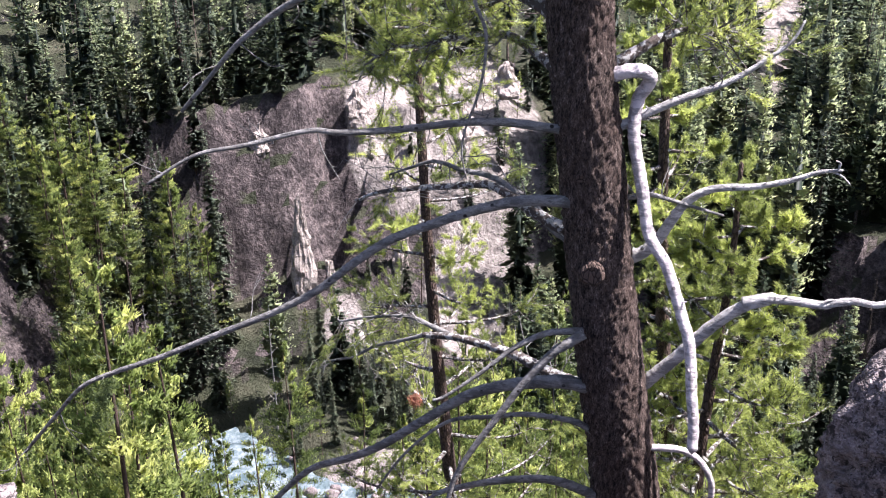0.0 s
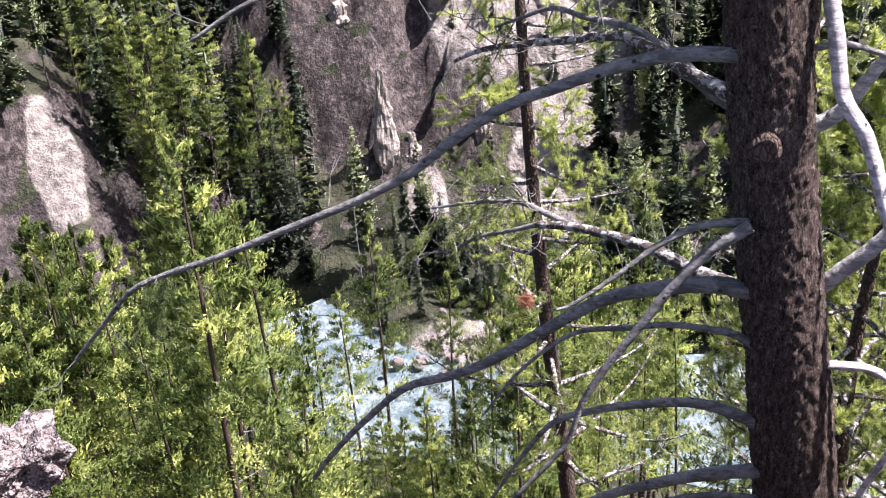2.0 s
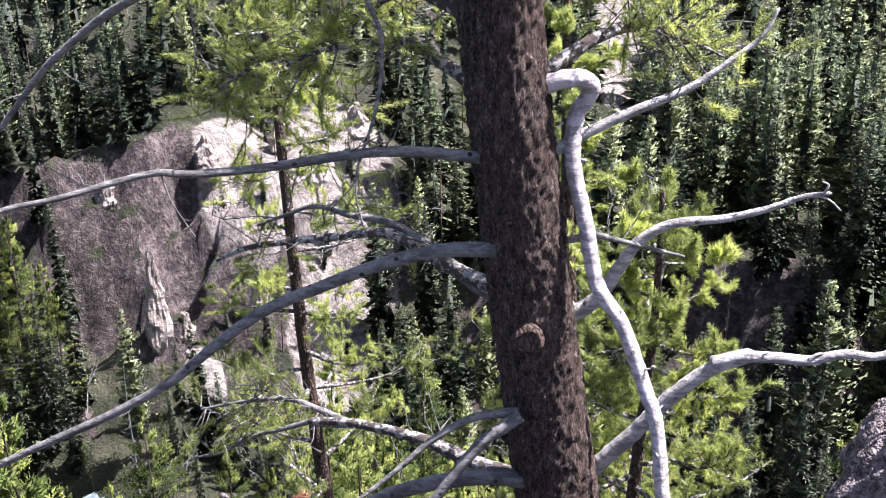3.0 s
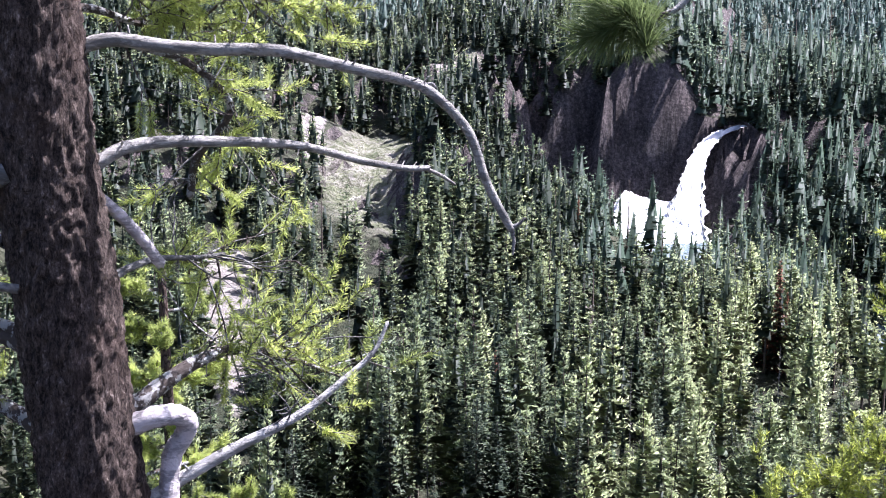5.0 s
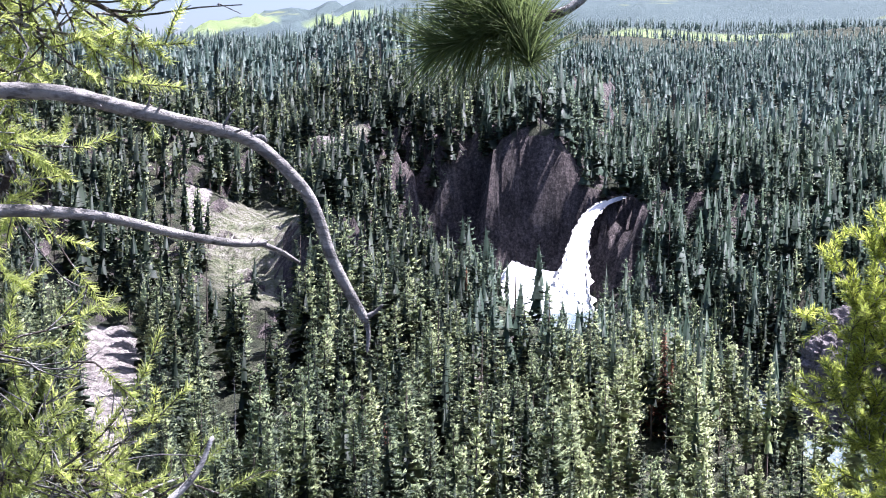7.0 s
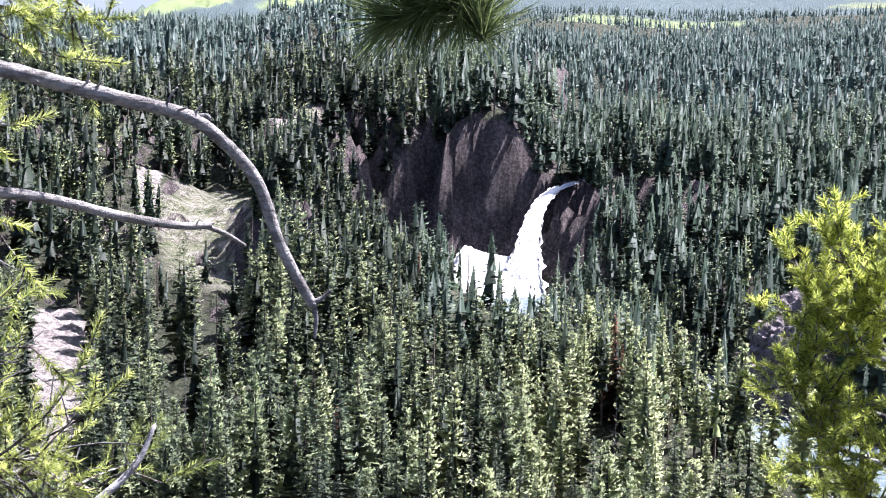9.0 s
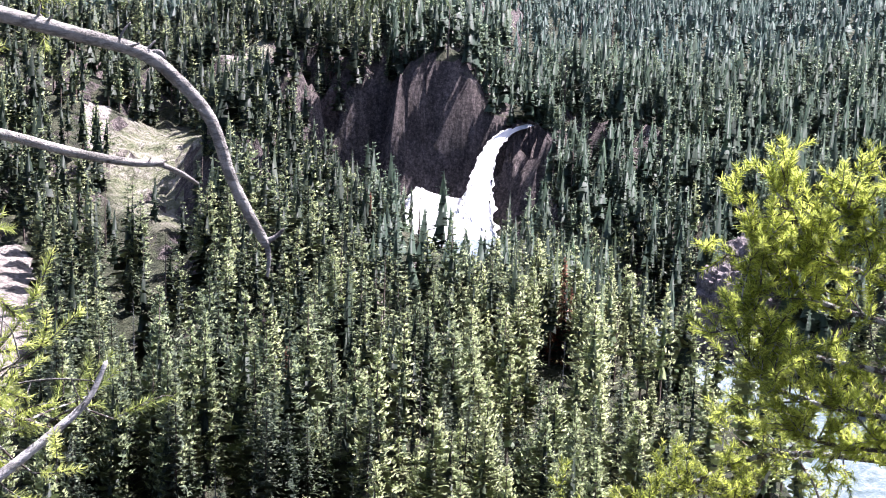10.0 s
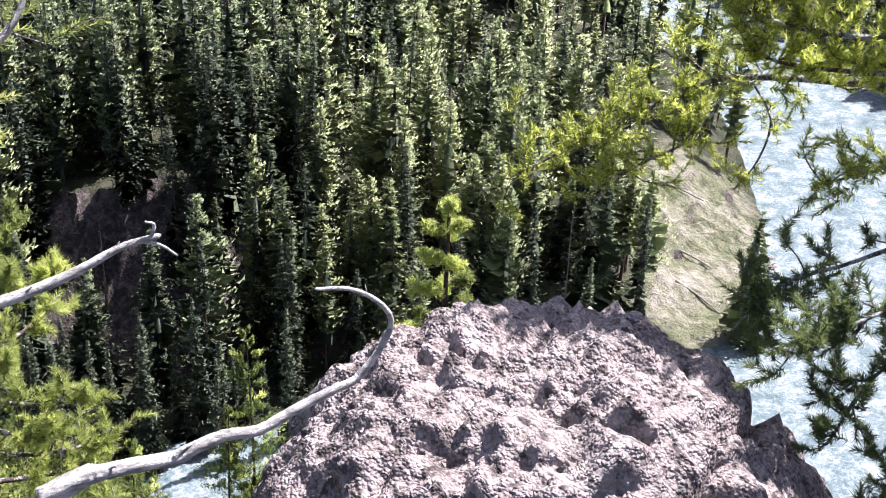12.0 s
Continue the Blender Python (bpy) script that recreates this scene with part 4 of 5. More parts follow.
limb([(1.161, 3.893, -3.008), (1.259, 3.871, -2.997), (1.358, 3.850, -3.005), (1.438, 3.833, -3.065), (1.495, 3.820, -3.186), (1.491, 3.821, -3.337), (1.451, 3.830, -3.483), (1.399, 3.841, -3.629), (1.353, 3.851, -3.829)],
     0.0170, 0.0130, PALE, stubs=4)
limb([(0.952, 3.989, -1.324), (1.088, 3.984, -1.252), (1.259, 3.977, -1.178), (1.428, 3.970, -1.112), (1.569, 3.967, -1.023), (1.683, 3.966, -0.935), (1.736, 3.973, -0.844)],
     0.0221, 0.0052, SILVER, twigs=2)
limb([(1.041, 4.072, -2.029), (1.117, 4.052, -1.981), (1.173, 4.036, -1.915), (1.234, 4.017, -1.798), (1.291, 4.000, -1.704), (1.397, 3.971, -1.628), (1.591, 3.920, -1.596), (1.731, 3.883, -1.554), (1.844, 3.852, -1.503), (1.936, 3.827, -1.486)],
     0.0305, 0.0067, SILVER, stubs=6)
limb([(1.917, 3.831, -1.490), (1.927, 3.829, -1.454), (1.907, 3.834, -1.442)],
     0.0053, 0.0027, SILVER)
limb([(1.889, 3.837, -1.492), (1.939, 3.827, -1.513), (1.980, 3.818, -1.551)],
     0.0053, 0.0027, SILVER)
limb([(1.003, 3.978, -1.668), (1.112, 3.979, -1.655), (1.220, 3.979, -1.686), (1.355, 3.980, -1.731), (1.464, 3.981, -1.767)],
     0.0133, 0.0054, twigs=4)
limb([(1.152, 3.997, -2.696), (1.202, 3.983, -2.629), (1.302, 3.956, -2.510), (1.421, 3.923, -2.350), (1.563, 3.884, -2.207), (1.707, 3.846, -2.134), (1.568, 3.876, -2.173), (1.684, 3.849, -2.144), (1.801, 3.822, -2.142), (1.921, 3.794, -2.150), (1.984, 3.779, -2.130), (2.063, 3.761, -2.115), (2.159, 3.739, -2.123), (2.275, 3.712, -2.078), (2.375, 3.689, -2.046), (2.444, 3.673, -2.025), (2.511, 3.657, -1.946), (2.547, 3.648, -1.859), (2.507, 3.655, -1.784), (2.421, 3.673, -1.723), (2.322, 3.693, -1.701)],
     0.0319, 0.0046, SILVER, stubs=6)
limb([(1.915, 3.781, -2.136), (1.951, 3.781, -2.117), (2.022, 3.778, -2.127)],
     0.0072, 0.0032, SILVER)
limb([(0.905, 4.101, -1.076), (0.971, 4.125, -1.052), (1.076, 4.164, -1.001), (1.174, 4.196, -0.962), (1.283, 4.224, -0.943), (1.283, 4.224, -0.943), (1.406, 4.258, -0.974), (1.566, 4.299, -1.037), (1.713, 4.336, -1.112)],
     0.0305, 0.0038, BARKED, twigs=12, green=6)
limb([(1.308, 4.219, -0.949), (1.455, 4.238, -0.954), (1.608, 4.256, -0.985)],
     0.0062, 0.0027, twigs=6, green=4)
limb([(0.709, 4.041, -0.063), (0.764, 4.023, -0.012), (0.830, 4.001, 0.025), (0.910, 3.976, 0.043), (1.030, 3.938, 0.027), (1.152, 3.900, 0.019), (1.332, 3.844, 0.016), (1.473, 3.800, -0.016), (1.603, 3.760, -0.048), (1.720, 3.724, -0.078), (1.794, 3.700, -0.131), (1.869, 3.673, -0.224), (1.912, 3.652, -0.357), (1.957, 3.634, -0.453), (1.987, 3.622, -0.509)],
     0.0205, 0.0111, BLEACHED, stubs=14)
limb([(1.979, 3.624, -0.504), (2.004, 3.613, -0.493), (2.022, 3.604, -0.474)],
     0.0071, 0.0032)
limb([(1.987, 3.622, -0.504), (1.992, 3.616, -0.541), (1.987, 3.612, -0.583)],
     0.0071, 0.0032)
limb([(1.673, 3.731, -0.063), (1.689, 3.727, -0.032), (1.701, 3.725, -0.017)],
     0.0031, 0.0016)
limb([(1.742, 3.716, -0.081), (1.762, 3.711, -0.078), (1.773, 3.709, -0.088)],
     0.0062, 0.0047)
limb([(0.826, 4.016, -0.311), (0.862, 4.019, -0.298), (0.936, 4.024, -0.263), (1.055, 4.029, -0.249), (1.209, 4.033, -0.253), (1.354, 4.036, -0.260), (1.505, 4.038, -0.281), (1.680, 4.039, -0.328), (1.826, 4.039, -0.356), (1.910, 4.038, -0.359), (1.901, 4.039, -0.360), (1.965, 4.052, -0.387), (2.021, 4.065, -0.419)],
     0.0205, 0.0044, BLEACHED, stubs=9)
limb([(0.759, 3.980, -0.320), (0.815, 4.003, -0.369), (0.902, 4.037, -0.445), (0.979, 4.071, -0.532), (1.043, 4.102, -0.621)],
     0.0171, 0.0165, PALE)
limb([(0.905, 4.101, -0.649), (0.974, 4.142, -0.630), (1.061, 4.188, -0.621), (1.206, 4.256, -0.638), (1.341, 4.314, -0.640)],
     0.0132, 0.0054, twigs=8, green=5)
limb([(0.918, 4.201, 0.050), (1.027, 4.223, 0.024), (1.156, 4.248, -0.010), (1.258, 4.272, -0.075), (1.330, 4.297, -0.160), (1.304, 4.334, -0.238), (1.239, 4.393, -0.335), (1.229, 4.441, -0.462)],
     0.0100, 0.0127, BARKED, twigs=10, green=5)
limb([(0.743, 4.085, 0.274), (0.912, 4.124, 0.197), (1.094, 4.153, 0.168), (1.274, 4.177, 0.206), (1.410, 4.197, 0.156)],
     0.016, 0.004, BARKED, twigs=8, green=10)
limb([(0.735, 4.138, 0.133), (0.894, 4.212, 0.133), (1.056, 4.285, 0.093), (1.197, 4.338, 0.121), (1.383, 4.407, 0.068)],
     0.014, 0.004, BARKED, twigs=8, green=8)
limb([(0.779, 4.129, 0.365), (1.011, 4.171, 0.294), (1.250, 4.201, 0.293), (1.507, 4.228, 0.259), (1.655, 4.246, 0.190)],
     0.016, 0.004, BARKED, twigs=6, green=10)
limb([(0.615, 4.164, -0.540), (0.523, 4.332, -0.512), (0.420, 4.495, -0.560), (0.274, 4.709, -0.563), (0.067, 4.999, -0.682)],
     0.016, 0.004, BARKED, twigs=8, green=12)
limb([(0.683, 4.149, -0.830), (0.545, 4.351, -0.799), (0.371, 4.575, -0.905), (0.151, 4.864, -1.119), (-0.094, 5.136, -1.282)],
     0.018, 0.004, BARKED, twigs=8, green=14)


def clump(at, size, count, material, label):
    """A matted bunch of dead needles caught on a branch."""
    rg = np.random.default_rng(int(size * 1000))
    tips = np.array(at) + rg.normal(0, 1, (count, 3)) * size * np.array((0.4, 0.4, 1.0))
    v, f = needle_tufts(rg, tips, rg.normal(0, 1, (count, 3)) + (0, 0, -0.6), 40, 0.05, 0.004, 0.05)
    part("foliage", v, f, material, old_pine, label, False)


clump((-1.718, 4.413, -3.055), 0.10, 26, MAT_SHADE_PINE, "matted bunch of dark needles hanging from a branch")
clump((-0.033, 4.867, -3.343), 0.025, 8, MAT_RUST, "tuft of rust-orange dead needles")


# ---------------------------------------------------------------- rocks of the rim
def boulder(name, label, centre, size, turn, seed, rough=0.16, cracks=(), grain=1.0, material=None, slump=(0.0, 0.0), taper=0.0):
    """A weathered block of coarse lava, from a ball of many facets pushed about by noise."""
    bm = bmesh.new()
    bmesh.ops.create_icosphere(bm, subdivisions=5 if grain > 3 else 4 if grain > 1 else 7 if size[0] > 0.9 else 6, radius=1)
    m = Euler((0, 0, radians(turn))).to_matrix()
    for vert in bm.verts:
        p = vert.co.copy()
        e = 4.0
        k = (abs(p.x) ** e + abs(p.y) ** e + abs(p.z) ** e) ** (-1 / e)
        narrow = 1 - taper * max(0.0, p.z * k + 0.6) / 1.6
        q = Vector((p.x * k * size[0] * narrow, p.y * k * size[1] * narrow, p.z * k * size[2])) / grain
        s = Vector((seed * 7.1, seed * 3.3, 1.7))
        big = noise.fractal(q * 1.6 + s, 1.0, 2.0, 4)
        fine = 0.6 * noise.fractal(q * 5 + s, 0.7, 2.1, 5) + 0.8 * abs(noise.noise(q * 9 + s)) + 0.5 * abs(noise.noise(q * 21 + s)) + 0.3 * abs(noise.noise(q * 45 + s))
        cell = noise.voronoi(q * 9 + s)[0]
        pit = max(0.0, 0.34 - cell[0]) * 0.12 * (0.5 + noise.noise(q * 2 + s))
        d = p.normalized()
        chip = noise.voronoi(q * 5.5 + s)[0]
        q += d * (big * rough + fine * 0.085 - pit * 1.6 + 0.10 * min(chip[1] - chip[0], 0.4) - 0.02)
        q.z -= slump[0] * max(0.0, q.x - 0.05) ** 1.6 + slump[1] * max(0.0, -q.x - 0.30) ** 1.5
        for cx, cw, depth in cracks:
            off = q.x - cx - 0.12 * noise.noise(q * 2.5 + s) - 0.25 * q.y
            q -= d * depth * math.exp(-(off / cw) ** 2)
        vert.co = m @ (q * grain) + Vector(centre)
    me = bpy.data.meshes.new(name)
    bm.to_mesh(me)
    bm.free()
    me.materials.append(material or MAT_ROCK)
    if grain == 1.0:
        me.shade_smooth()
    return tagged(new(name, me), label, "rock")


boulder("rock_outcrop", "large pinkish-grey pitted lava outcrop on the canyon rim", (3.09, 3.34, -3.06), (1.03, 0.74, 0.96), -48, 1, 0.10, ((0.46, 0.040, 0.13), (-0.25, 0.03, 0.05)), slump=(0.75, 0.5))
boulder("rock_outcrop", "coarse grey lava ledge under the rim", (-2.62, 3.08, -4.10), (0.72, 0.7, 0.85), 25, 2, 0.16)
boulder("rock_outcrop", "upright coarse lava block beside the ledge", (-3.20, 3.6, -3.2), (0.34, 0.5, 0.58), 10, 3, 0.16)
boulder("rock", "small rounded lava boulder with pale lichen", (-2.06, 3.45, -3.10), (0.15, 0.13, 0.10), 30, 4, 0.08)


# rocks far down in the canyon
for k, (b, r, z, size) in enumerate(((-4.2, 143, -48, (1.5, 1.3, 2.6)), (-0.6, 147, -47, (1.4, 1.3, 2.2)), (1.2, 143, -51, (1.5, 1.3, 3.6)),
                                     (3.4, 149, -46, (1.8, 1.5, 2.2)), (-9.2, 141, -51, (1.0, 1.1, 2.8)))):
    boulder("rock_crag", "pale broken rock among trees above the canyon cliff", polar(b, r, z), size, 25 * k, 21 + k, 0.40, (), 2.2, MAT_TUFF, taper=0.8)
boulder("rock_pinnacle", "pale pointed tuff pinnacle before the canyon cliff", polar(-7.5, 130, -60.5), (1.5, 1.3, 6.8), 20, 5, 0.24, (), 2.0, MAT_TUFF, taper=0.95)
boulder("rock_pinnacle", "low pale tuff spur under the cliff", polar(-6.1, 130, -66), (1.5, 1.4, 3.6), 50, 6, 0.26, (), 2.0, MAT_TUFF, taper=0.9)
boulder("rock_pinnacle", "broad pale tuff fin under the cliff", polar(-2.2, 131, -63), (2.0, 1.2, 5.6), 75, 12, 0.30, (), 2.0, MAT_TUFF, taper=0.85)
for k, (b, r, z, size, turn) in enumerate(((50.4, 296, -60, (7, 6, 10), 30), (49.6, 292, -65, (5, 5, 6), 70), (51.6, 304, -56, (8, 7, 12), 10))):
    boulder("rock_crag", "jagged grey crag standing over the river", polar(b, r, z), size, turn, 7 + k, 0.55, (), 4.5, MAT_CRAG)


# ---------------------------------------------------------------- pines close to the rim
def near_pine(label, base, height, r0, lean, boughs, first, reach, seed, material=None, tufts=84, needle=0.042, width=0.0040, trunk_label="thin brown trunk"):
    """A pine with trunk, boughs, twigs and needle tufts."""
    rg = np.random.default_rng(seed)
    tree = tagged(new("pine_tree"), label, "tree")
    tree.location = base
    top = np.array([lean[0], lean[1], height])
    pts = [top * s + (0.05 * math.sin(s * 7 + seed), 0.05 * math.cos(s * 5 + seed), 0) for s in np.linspace(0, 1, 7)]
    v, f, line = tube(pts, r0, r0 * 0.2, 12, 10, 0.03, seed)
    trunk = part("trunk", v, f, MAT_BARK, tree, trunk_label)
    for k in range(boughs):
        s = first + (1 - first) * (k + rg.random()) / boughs
        p = line[min(int(s * (len(line) - 1)), len(line) - 1)]
        az = k * 2.4 + rg.normal(0, 0.4)
        ln = reach * (1.05 - s * 0.85) * rg.uniform(0.7, 1.2)
        d = np.array([math.cos(az), math.sin(az), 0])
        pts = [p, p + d * ln * 0.4 + (0, 0, ln * 0.02), p + d * ln * 0.75 + (0, 0, ln * 0.10), p + d * ln + (0, 0, ln * 0.28)]
        v, f, bl = tube(pts, r0 * 0.26 * (1.1 - s) + 0.008, 0.005, 6, 4, 0.06, seed + k)
        bough = part("bough", v, f, BARKED, tree)
        pieces, tips, ways = twig_set(rg, bl, 11, ln * 0.40, 0.006, 0.25, -0.10, 3)
        part("twig_spray", *join(pieces), BARKED, bough)
        v, f = needle_tufts(rg, np.vstack([tips, bl[-1:]]), np.vstack([ways, unit(bl[-1:] - bl[-2:-1])]), tufts, needle, width, needle * 2)
        part("foliage", v, f, material or MAT_PINE, bough, "", False)
    return tree


near_pine("slender pine with brown trunk and twiggy yellow-green boughs", (2.2, 7.1, -9.0), 7.8, 0.12, (-0.45, 0.1), 52, 0.25, 1.3, 31)
near_pine("pine with thin brown trunk and sparse twisted boughs", (0.55, 9.2, -12.0), 11.2, 0.12, (-0.75, 0.3), 48, 0.30, 1.7, 32)
near_pine("young pine crown below the rim with bright needles", (2.0, 6.0, -6.8), 4.4, 0.08, (0.1, 0.2), 54, 0.25, 1.35, 33)
near_pine("small bright yellow-green pine behind the rock", (9.5, 11.6, -12.6), 6.4, 0.09, (0.1, 0.0), 34, 0.2, 1.1, 34, None, 30, 0.09, 0.010)


# the pine at the edge of the view, whose boughs hang over the river
def rim_pine():
    rg = np.random.default_rng(55)
    tree = tagged(new("pine_tree"), "pine with bright yellow-green needles leaning over the river", "tree")
    trunk_line = [(5.1, 2.6, -6.0), (5.0, 2.65, -3.0), (4.9, 2.75, -1.2), (4.8, 2.8, 0.1), (4.72, 2.85, 1.0)]
    v, f, line = tube(np.array(trunk_line), 0.11, 0.05, 12, 8, 0.03, 5)
    part("trunk", v, f, MAT_BARK, tree, "brown trunk")
    hub = np.array([4.88, 2.78, -1.0])

    def bough(points, r, twigs, length, tuft, dark=False):
        v, f, bl = tube(np.array(points), r, 0.004, 6, 5, 0.06, int(rg.integers(1e6)))
        b = part("bough", v, f, BARKED, tree)
        pieces, tips, ways = twig_set(rg, bl, int(twigs * 1.2), length * 0.92, 0.0045, 0.18, -0.18, 3)
        part("twig_spray", *join(pieces), BARKED, b)
        v, f = needle_tufts(rg, np.vstack([tips, bl[-1:]]), np.vstack([ways, unit(bl[-1:] - bl[-2:-1])]), int(tuft * 1.35), 0.034, 0.0036, 0.11)
        part("foliage", v, f, MAT_SHADE_PINE if dark else MAT_RIM, b, "needle tufts darkened to look shaded" if dark else "bright needle tufts", False)

    bough([hub + (0, 0, 0.25), (4.55, 3.35, -0.80), (4.30, 3.75, -0.72), (4.18, 3.88, -0.45)], 0.022, 25, 0.34, 85)
    bough([hub + (0, 0, 0.10), (4.50, 3.40, -0.95), (4.22, 3.80, -0.85), (4.12, 3.93, -0.68)], 0.020, 25, 0.34, 85)
    bough([hub, (4.45, 3.40, -1.10), (4.18, 3.80, -1.05), (4.09, 3.90, -0.92)], 0.020, 25, 0.34, 85)
    bough([hub + (0, 0, -0.1), (4.45, 3.35, -1.25), (4.18, 3.75, -1.22), (4.06, 3.88, -1.08)], 0.020, 25, 0.34, 85)
    bough([hub + (0, 0, 0.3), (4.62, 3.2, -0.72), (4.40, 3.55, -0.66), (4.30, 3.70, -0.52)], 0.018, 25, 0.32, 85)
    bough([hub + (0, 0, 0.45), (4.66, 3.15, -0.62), (4.50, 3.40, -0.58), (4.42, 3.52, -0.50)], 0.018, 25, 0.32, 85)
    bough([hub + (0, 0, -0.2), (4.50, 3.25, -1.35), (4.28, 3.58, -1.38), (4.14, 3.70, -1.34)], 0.018, 30, 0.30, 80)
    bough([hub + (0, 0, -0.25), (4.96, 3.50, -1.55), (4.94, 4.32, -1.75), (4.66, 4.52, -1.88), (4.39, 4.72, -2.08), (4.14, 4.86, -2.23)], 0.022, 62, 0.32, 58)
    bough([(4.94, 4.32, -1.75), (4.75, 4.36, -2.00), (4.56, 4.48, -2.13), (4.39, 4.61, -2.28)], 0.011, 22, 0.28, 46)
    # shade on these lower boughs comes from a darker needle colour
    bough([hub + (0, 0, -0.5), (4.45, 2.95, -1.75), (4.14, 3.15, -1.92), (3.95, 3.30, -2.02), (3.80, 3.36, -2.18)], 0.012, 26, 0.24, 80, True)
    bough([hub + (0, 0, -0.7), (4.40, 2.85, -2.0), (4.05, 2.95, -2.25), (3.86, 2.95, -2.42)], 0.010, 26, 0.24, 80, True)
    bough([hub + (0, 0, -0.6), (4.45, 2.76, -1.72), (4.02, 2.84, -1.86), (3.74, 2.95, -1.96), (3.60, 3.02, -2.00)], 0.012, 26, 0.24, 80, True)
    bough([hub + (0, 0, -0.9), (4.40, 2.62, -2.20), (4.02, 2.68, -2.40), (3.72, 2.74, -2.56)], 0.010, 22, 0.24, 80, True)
    bough([hub + (0, 0, -0.45), (4.50, 3.05, -1.55), (4.25, 3.25, -1.66), (4.10, 3.34, -1.70)], 0.010, 16, 0.22, 60)
    bough([(4.95, 4.25, -1.74), (4.94, 4.11, -1.88), (4.84, 4.07, -2.03), (4.73, 4.09, -2.15)], 0.006, 6, 0.14, 34)


rim_pine()


# a sprig of a pine overhead, close to the eye
def sprig():
    rg = np.random.default_rng(77)
    tree = tagged(new("pine_branch"), "pine sprig with long needles hanging overhead, darkened as if shaded", "branch")
    line = np.array([(2.10, 2.05, 0.62), (1.80, 2.17, 0.32), (1.60, 2.265, 0.150), (1.535, 2.285, 0.092), (1.475, 2.305, 0.078), (1.42, 2.335, 0.085)])
    v, f, bl = tube(line, 0.009, 0.004, 8, 6, 0.05, 9)
    part("twig", v, f, BARKED, tree, "bare brown twig")
    tips = np.array([(1.395, 2.35, 0.070), (1.43, 2.33, 0.085), (1.47, 2.31, 0.075), (1.45, 2.31, 0.12), (1.42, 2.34, 0.13), (1.485, 2.30, 0.10)])
    ways = np.array([(-0.6, 0.3, -0.15), (-0.5, 0.2, -0.3), (-0.1, -0.1, -0.9), (-0.3, 0.1, 0.4), (-0.5, 0.2, 0.5), (0.1, 0.2, 0.4)])
    # the tree's shade on the sprig is put into this darker needle colour
    v, f = needle_tufts(rg, tips + (0, 0, -0.025), ways, 330, 0.080, 0.0022, 0.06)
    part("foliage", v, f, MAT_SHADE_PINE, tree, "long green needles darkened as if shaded", False)


sprig()


# ---------------------------------------------------------------- trees of the slopes
def slope_pine(seed, height, radius, bare, material, blades, size, droop, name, label):
    """A tree of the slope with trunk, crown and dead lower boughs."""
    rg = np.random.default_rng(seed)
    tree = tagged(new(name), label, "tree")
    tv, tf = pole(height * 0.98, height * 0.0085, 0.02, 8, 10, 0.25)
    part("trunk", tv, tf, MAT_BARK, tree)
    if droop < 0.2:
        v, f, tone = pine_crown(rg, height, radius, bare, 64, blades // 64, size)
        tree_tone = tone
    else:
        v, f, tree_tone, nrm = bough_tree(rg, height, radius, bare, 34, 6, 9, size * 0.72, False)
    crown = part("crown", v, f, material, tree, "", False)
    set_normals(crown.data, crown_normals(rg, v, 0.5, 0.35) if droop < 0.2 else nrm)
    crown.data.attributes.new("tone", "FLOAT", "POINT").data.foreach_set("value", tree_tone.astype(np.float32))
    pieces = []
    for _ in range(12):
        z = height * rg.uniform(0.08, bare + 0.3)
        az, ln = rg.uniform(0, 6.28), rg.uniform(0.4, 1.5)
        d = np.array([math.cos(az), math.sin(az), rg.uniform(-0.35, 0.2)])
        q = np.array([0.25 * math.sin(z / height * 3.0), 0, z])
        pieces.append(tube([q, q + d * ln * 0.5, q + d * ln + (0, 0, 0.1)], 0.025, 0.008, 3, 2, 0.05, 2, False)[:2])
    part("dead_wood", *join(pieces), DEAD, tree)
    return tree


def stand(z, x, y, turn, size=1.0, tilt=0.0):
    return Matrix.Translation((x, y, z - 0.2)) @ Euler((radians(tilt), 0, turn)).to_matrix().to_4x4() @ Matrix.Scale(size, 4)


def plant(models, spots, rg, group, smin=0.8, smax=1.15):
    for k, (x, y, z) in enumerate(spots):
        src = models[k % len(models)]
        ob = copy_thing(src, stand(z, x, y, rg.uniform(0, 6.28)))
        s = rg.uniform(smin, smax)
        ob.matrix_basis = stand(z, x, y, rg.uniform(0, 6.28), s, rg.normal(0, 1.2))
        tagged(ob, group=group)


rng = np.random.default_rng(7)
pines = [slope_pine(200 + k, h, r, b, MAT_SLOPE_PINE, 10500, 0.112, 0.10, "lodgepole_pine", "tall lodgepole pine with slim bare trunk on the slope")
         for k, (h, r, b) in enumerate(((21, 2.9, 0.26), (19, 2.4, 0.40), (23, 3.1, 0.32), (17, 2.8, 0.16)))]
firs = [slope_pine(300 + k, h, r, b, MAT_FIR, 0, 0.34, 0.55, "fir_tree", "dark narrow fir on the canyon side")
        for k, (h, r, b) in enumerate(((21, 2.8, 0.05), (23, 2.5, 0.08), (16, 2.3, 0.04), (22, 3.0, 0.10)))]
for k, ob in enumerate(pines + firs):
    ob.matrix_basis = Matrix.Translation(polar(110 + 9 * k, 140 + 5 * k, float(land(*polar(110 + 9 * k, 140 + 5 * k)[:2])) - 0.2))

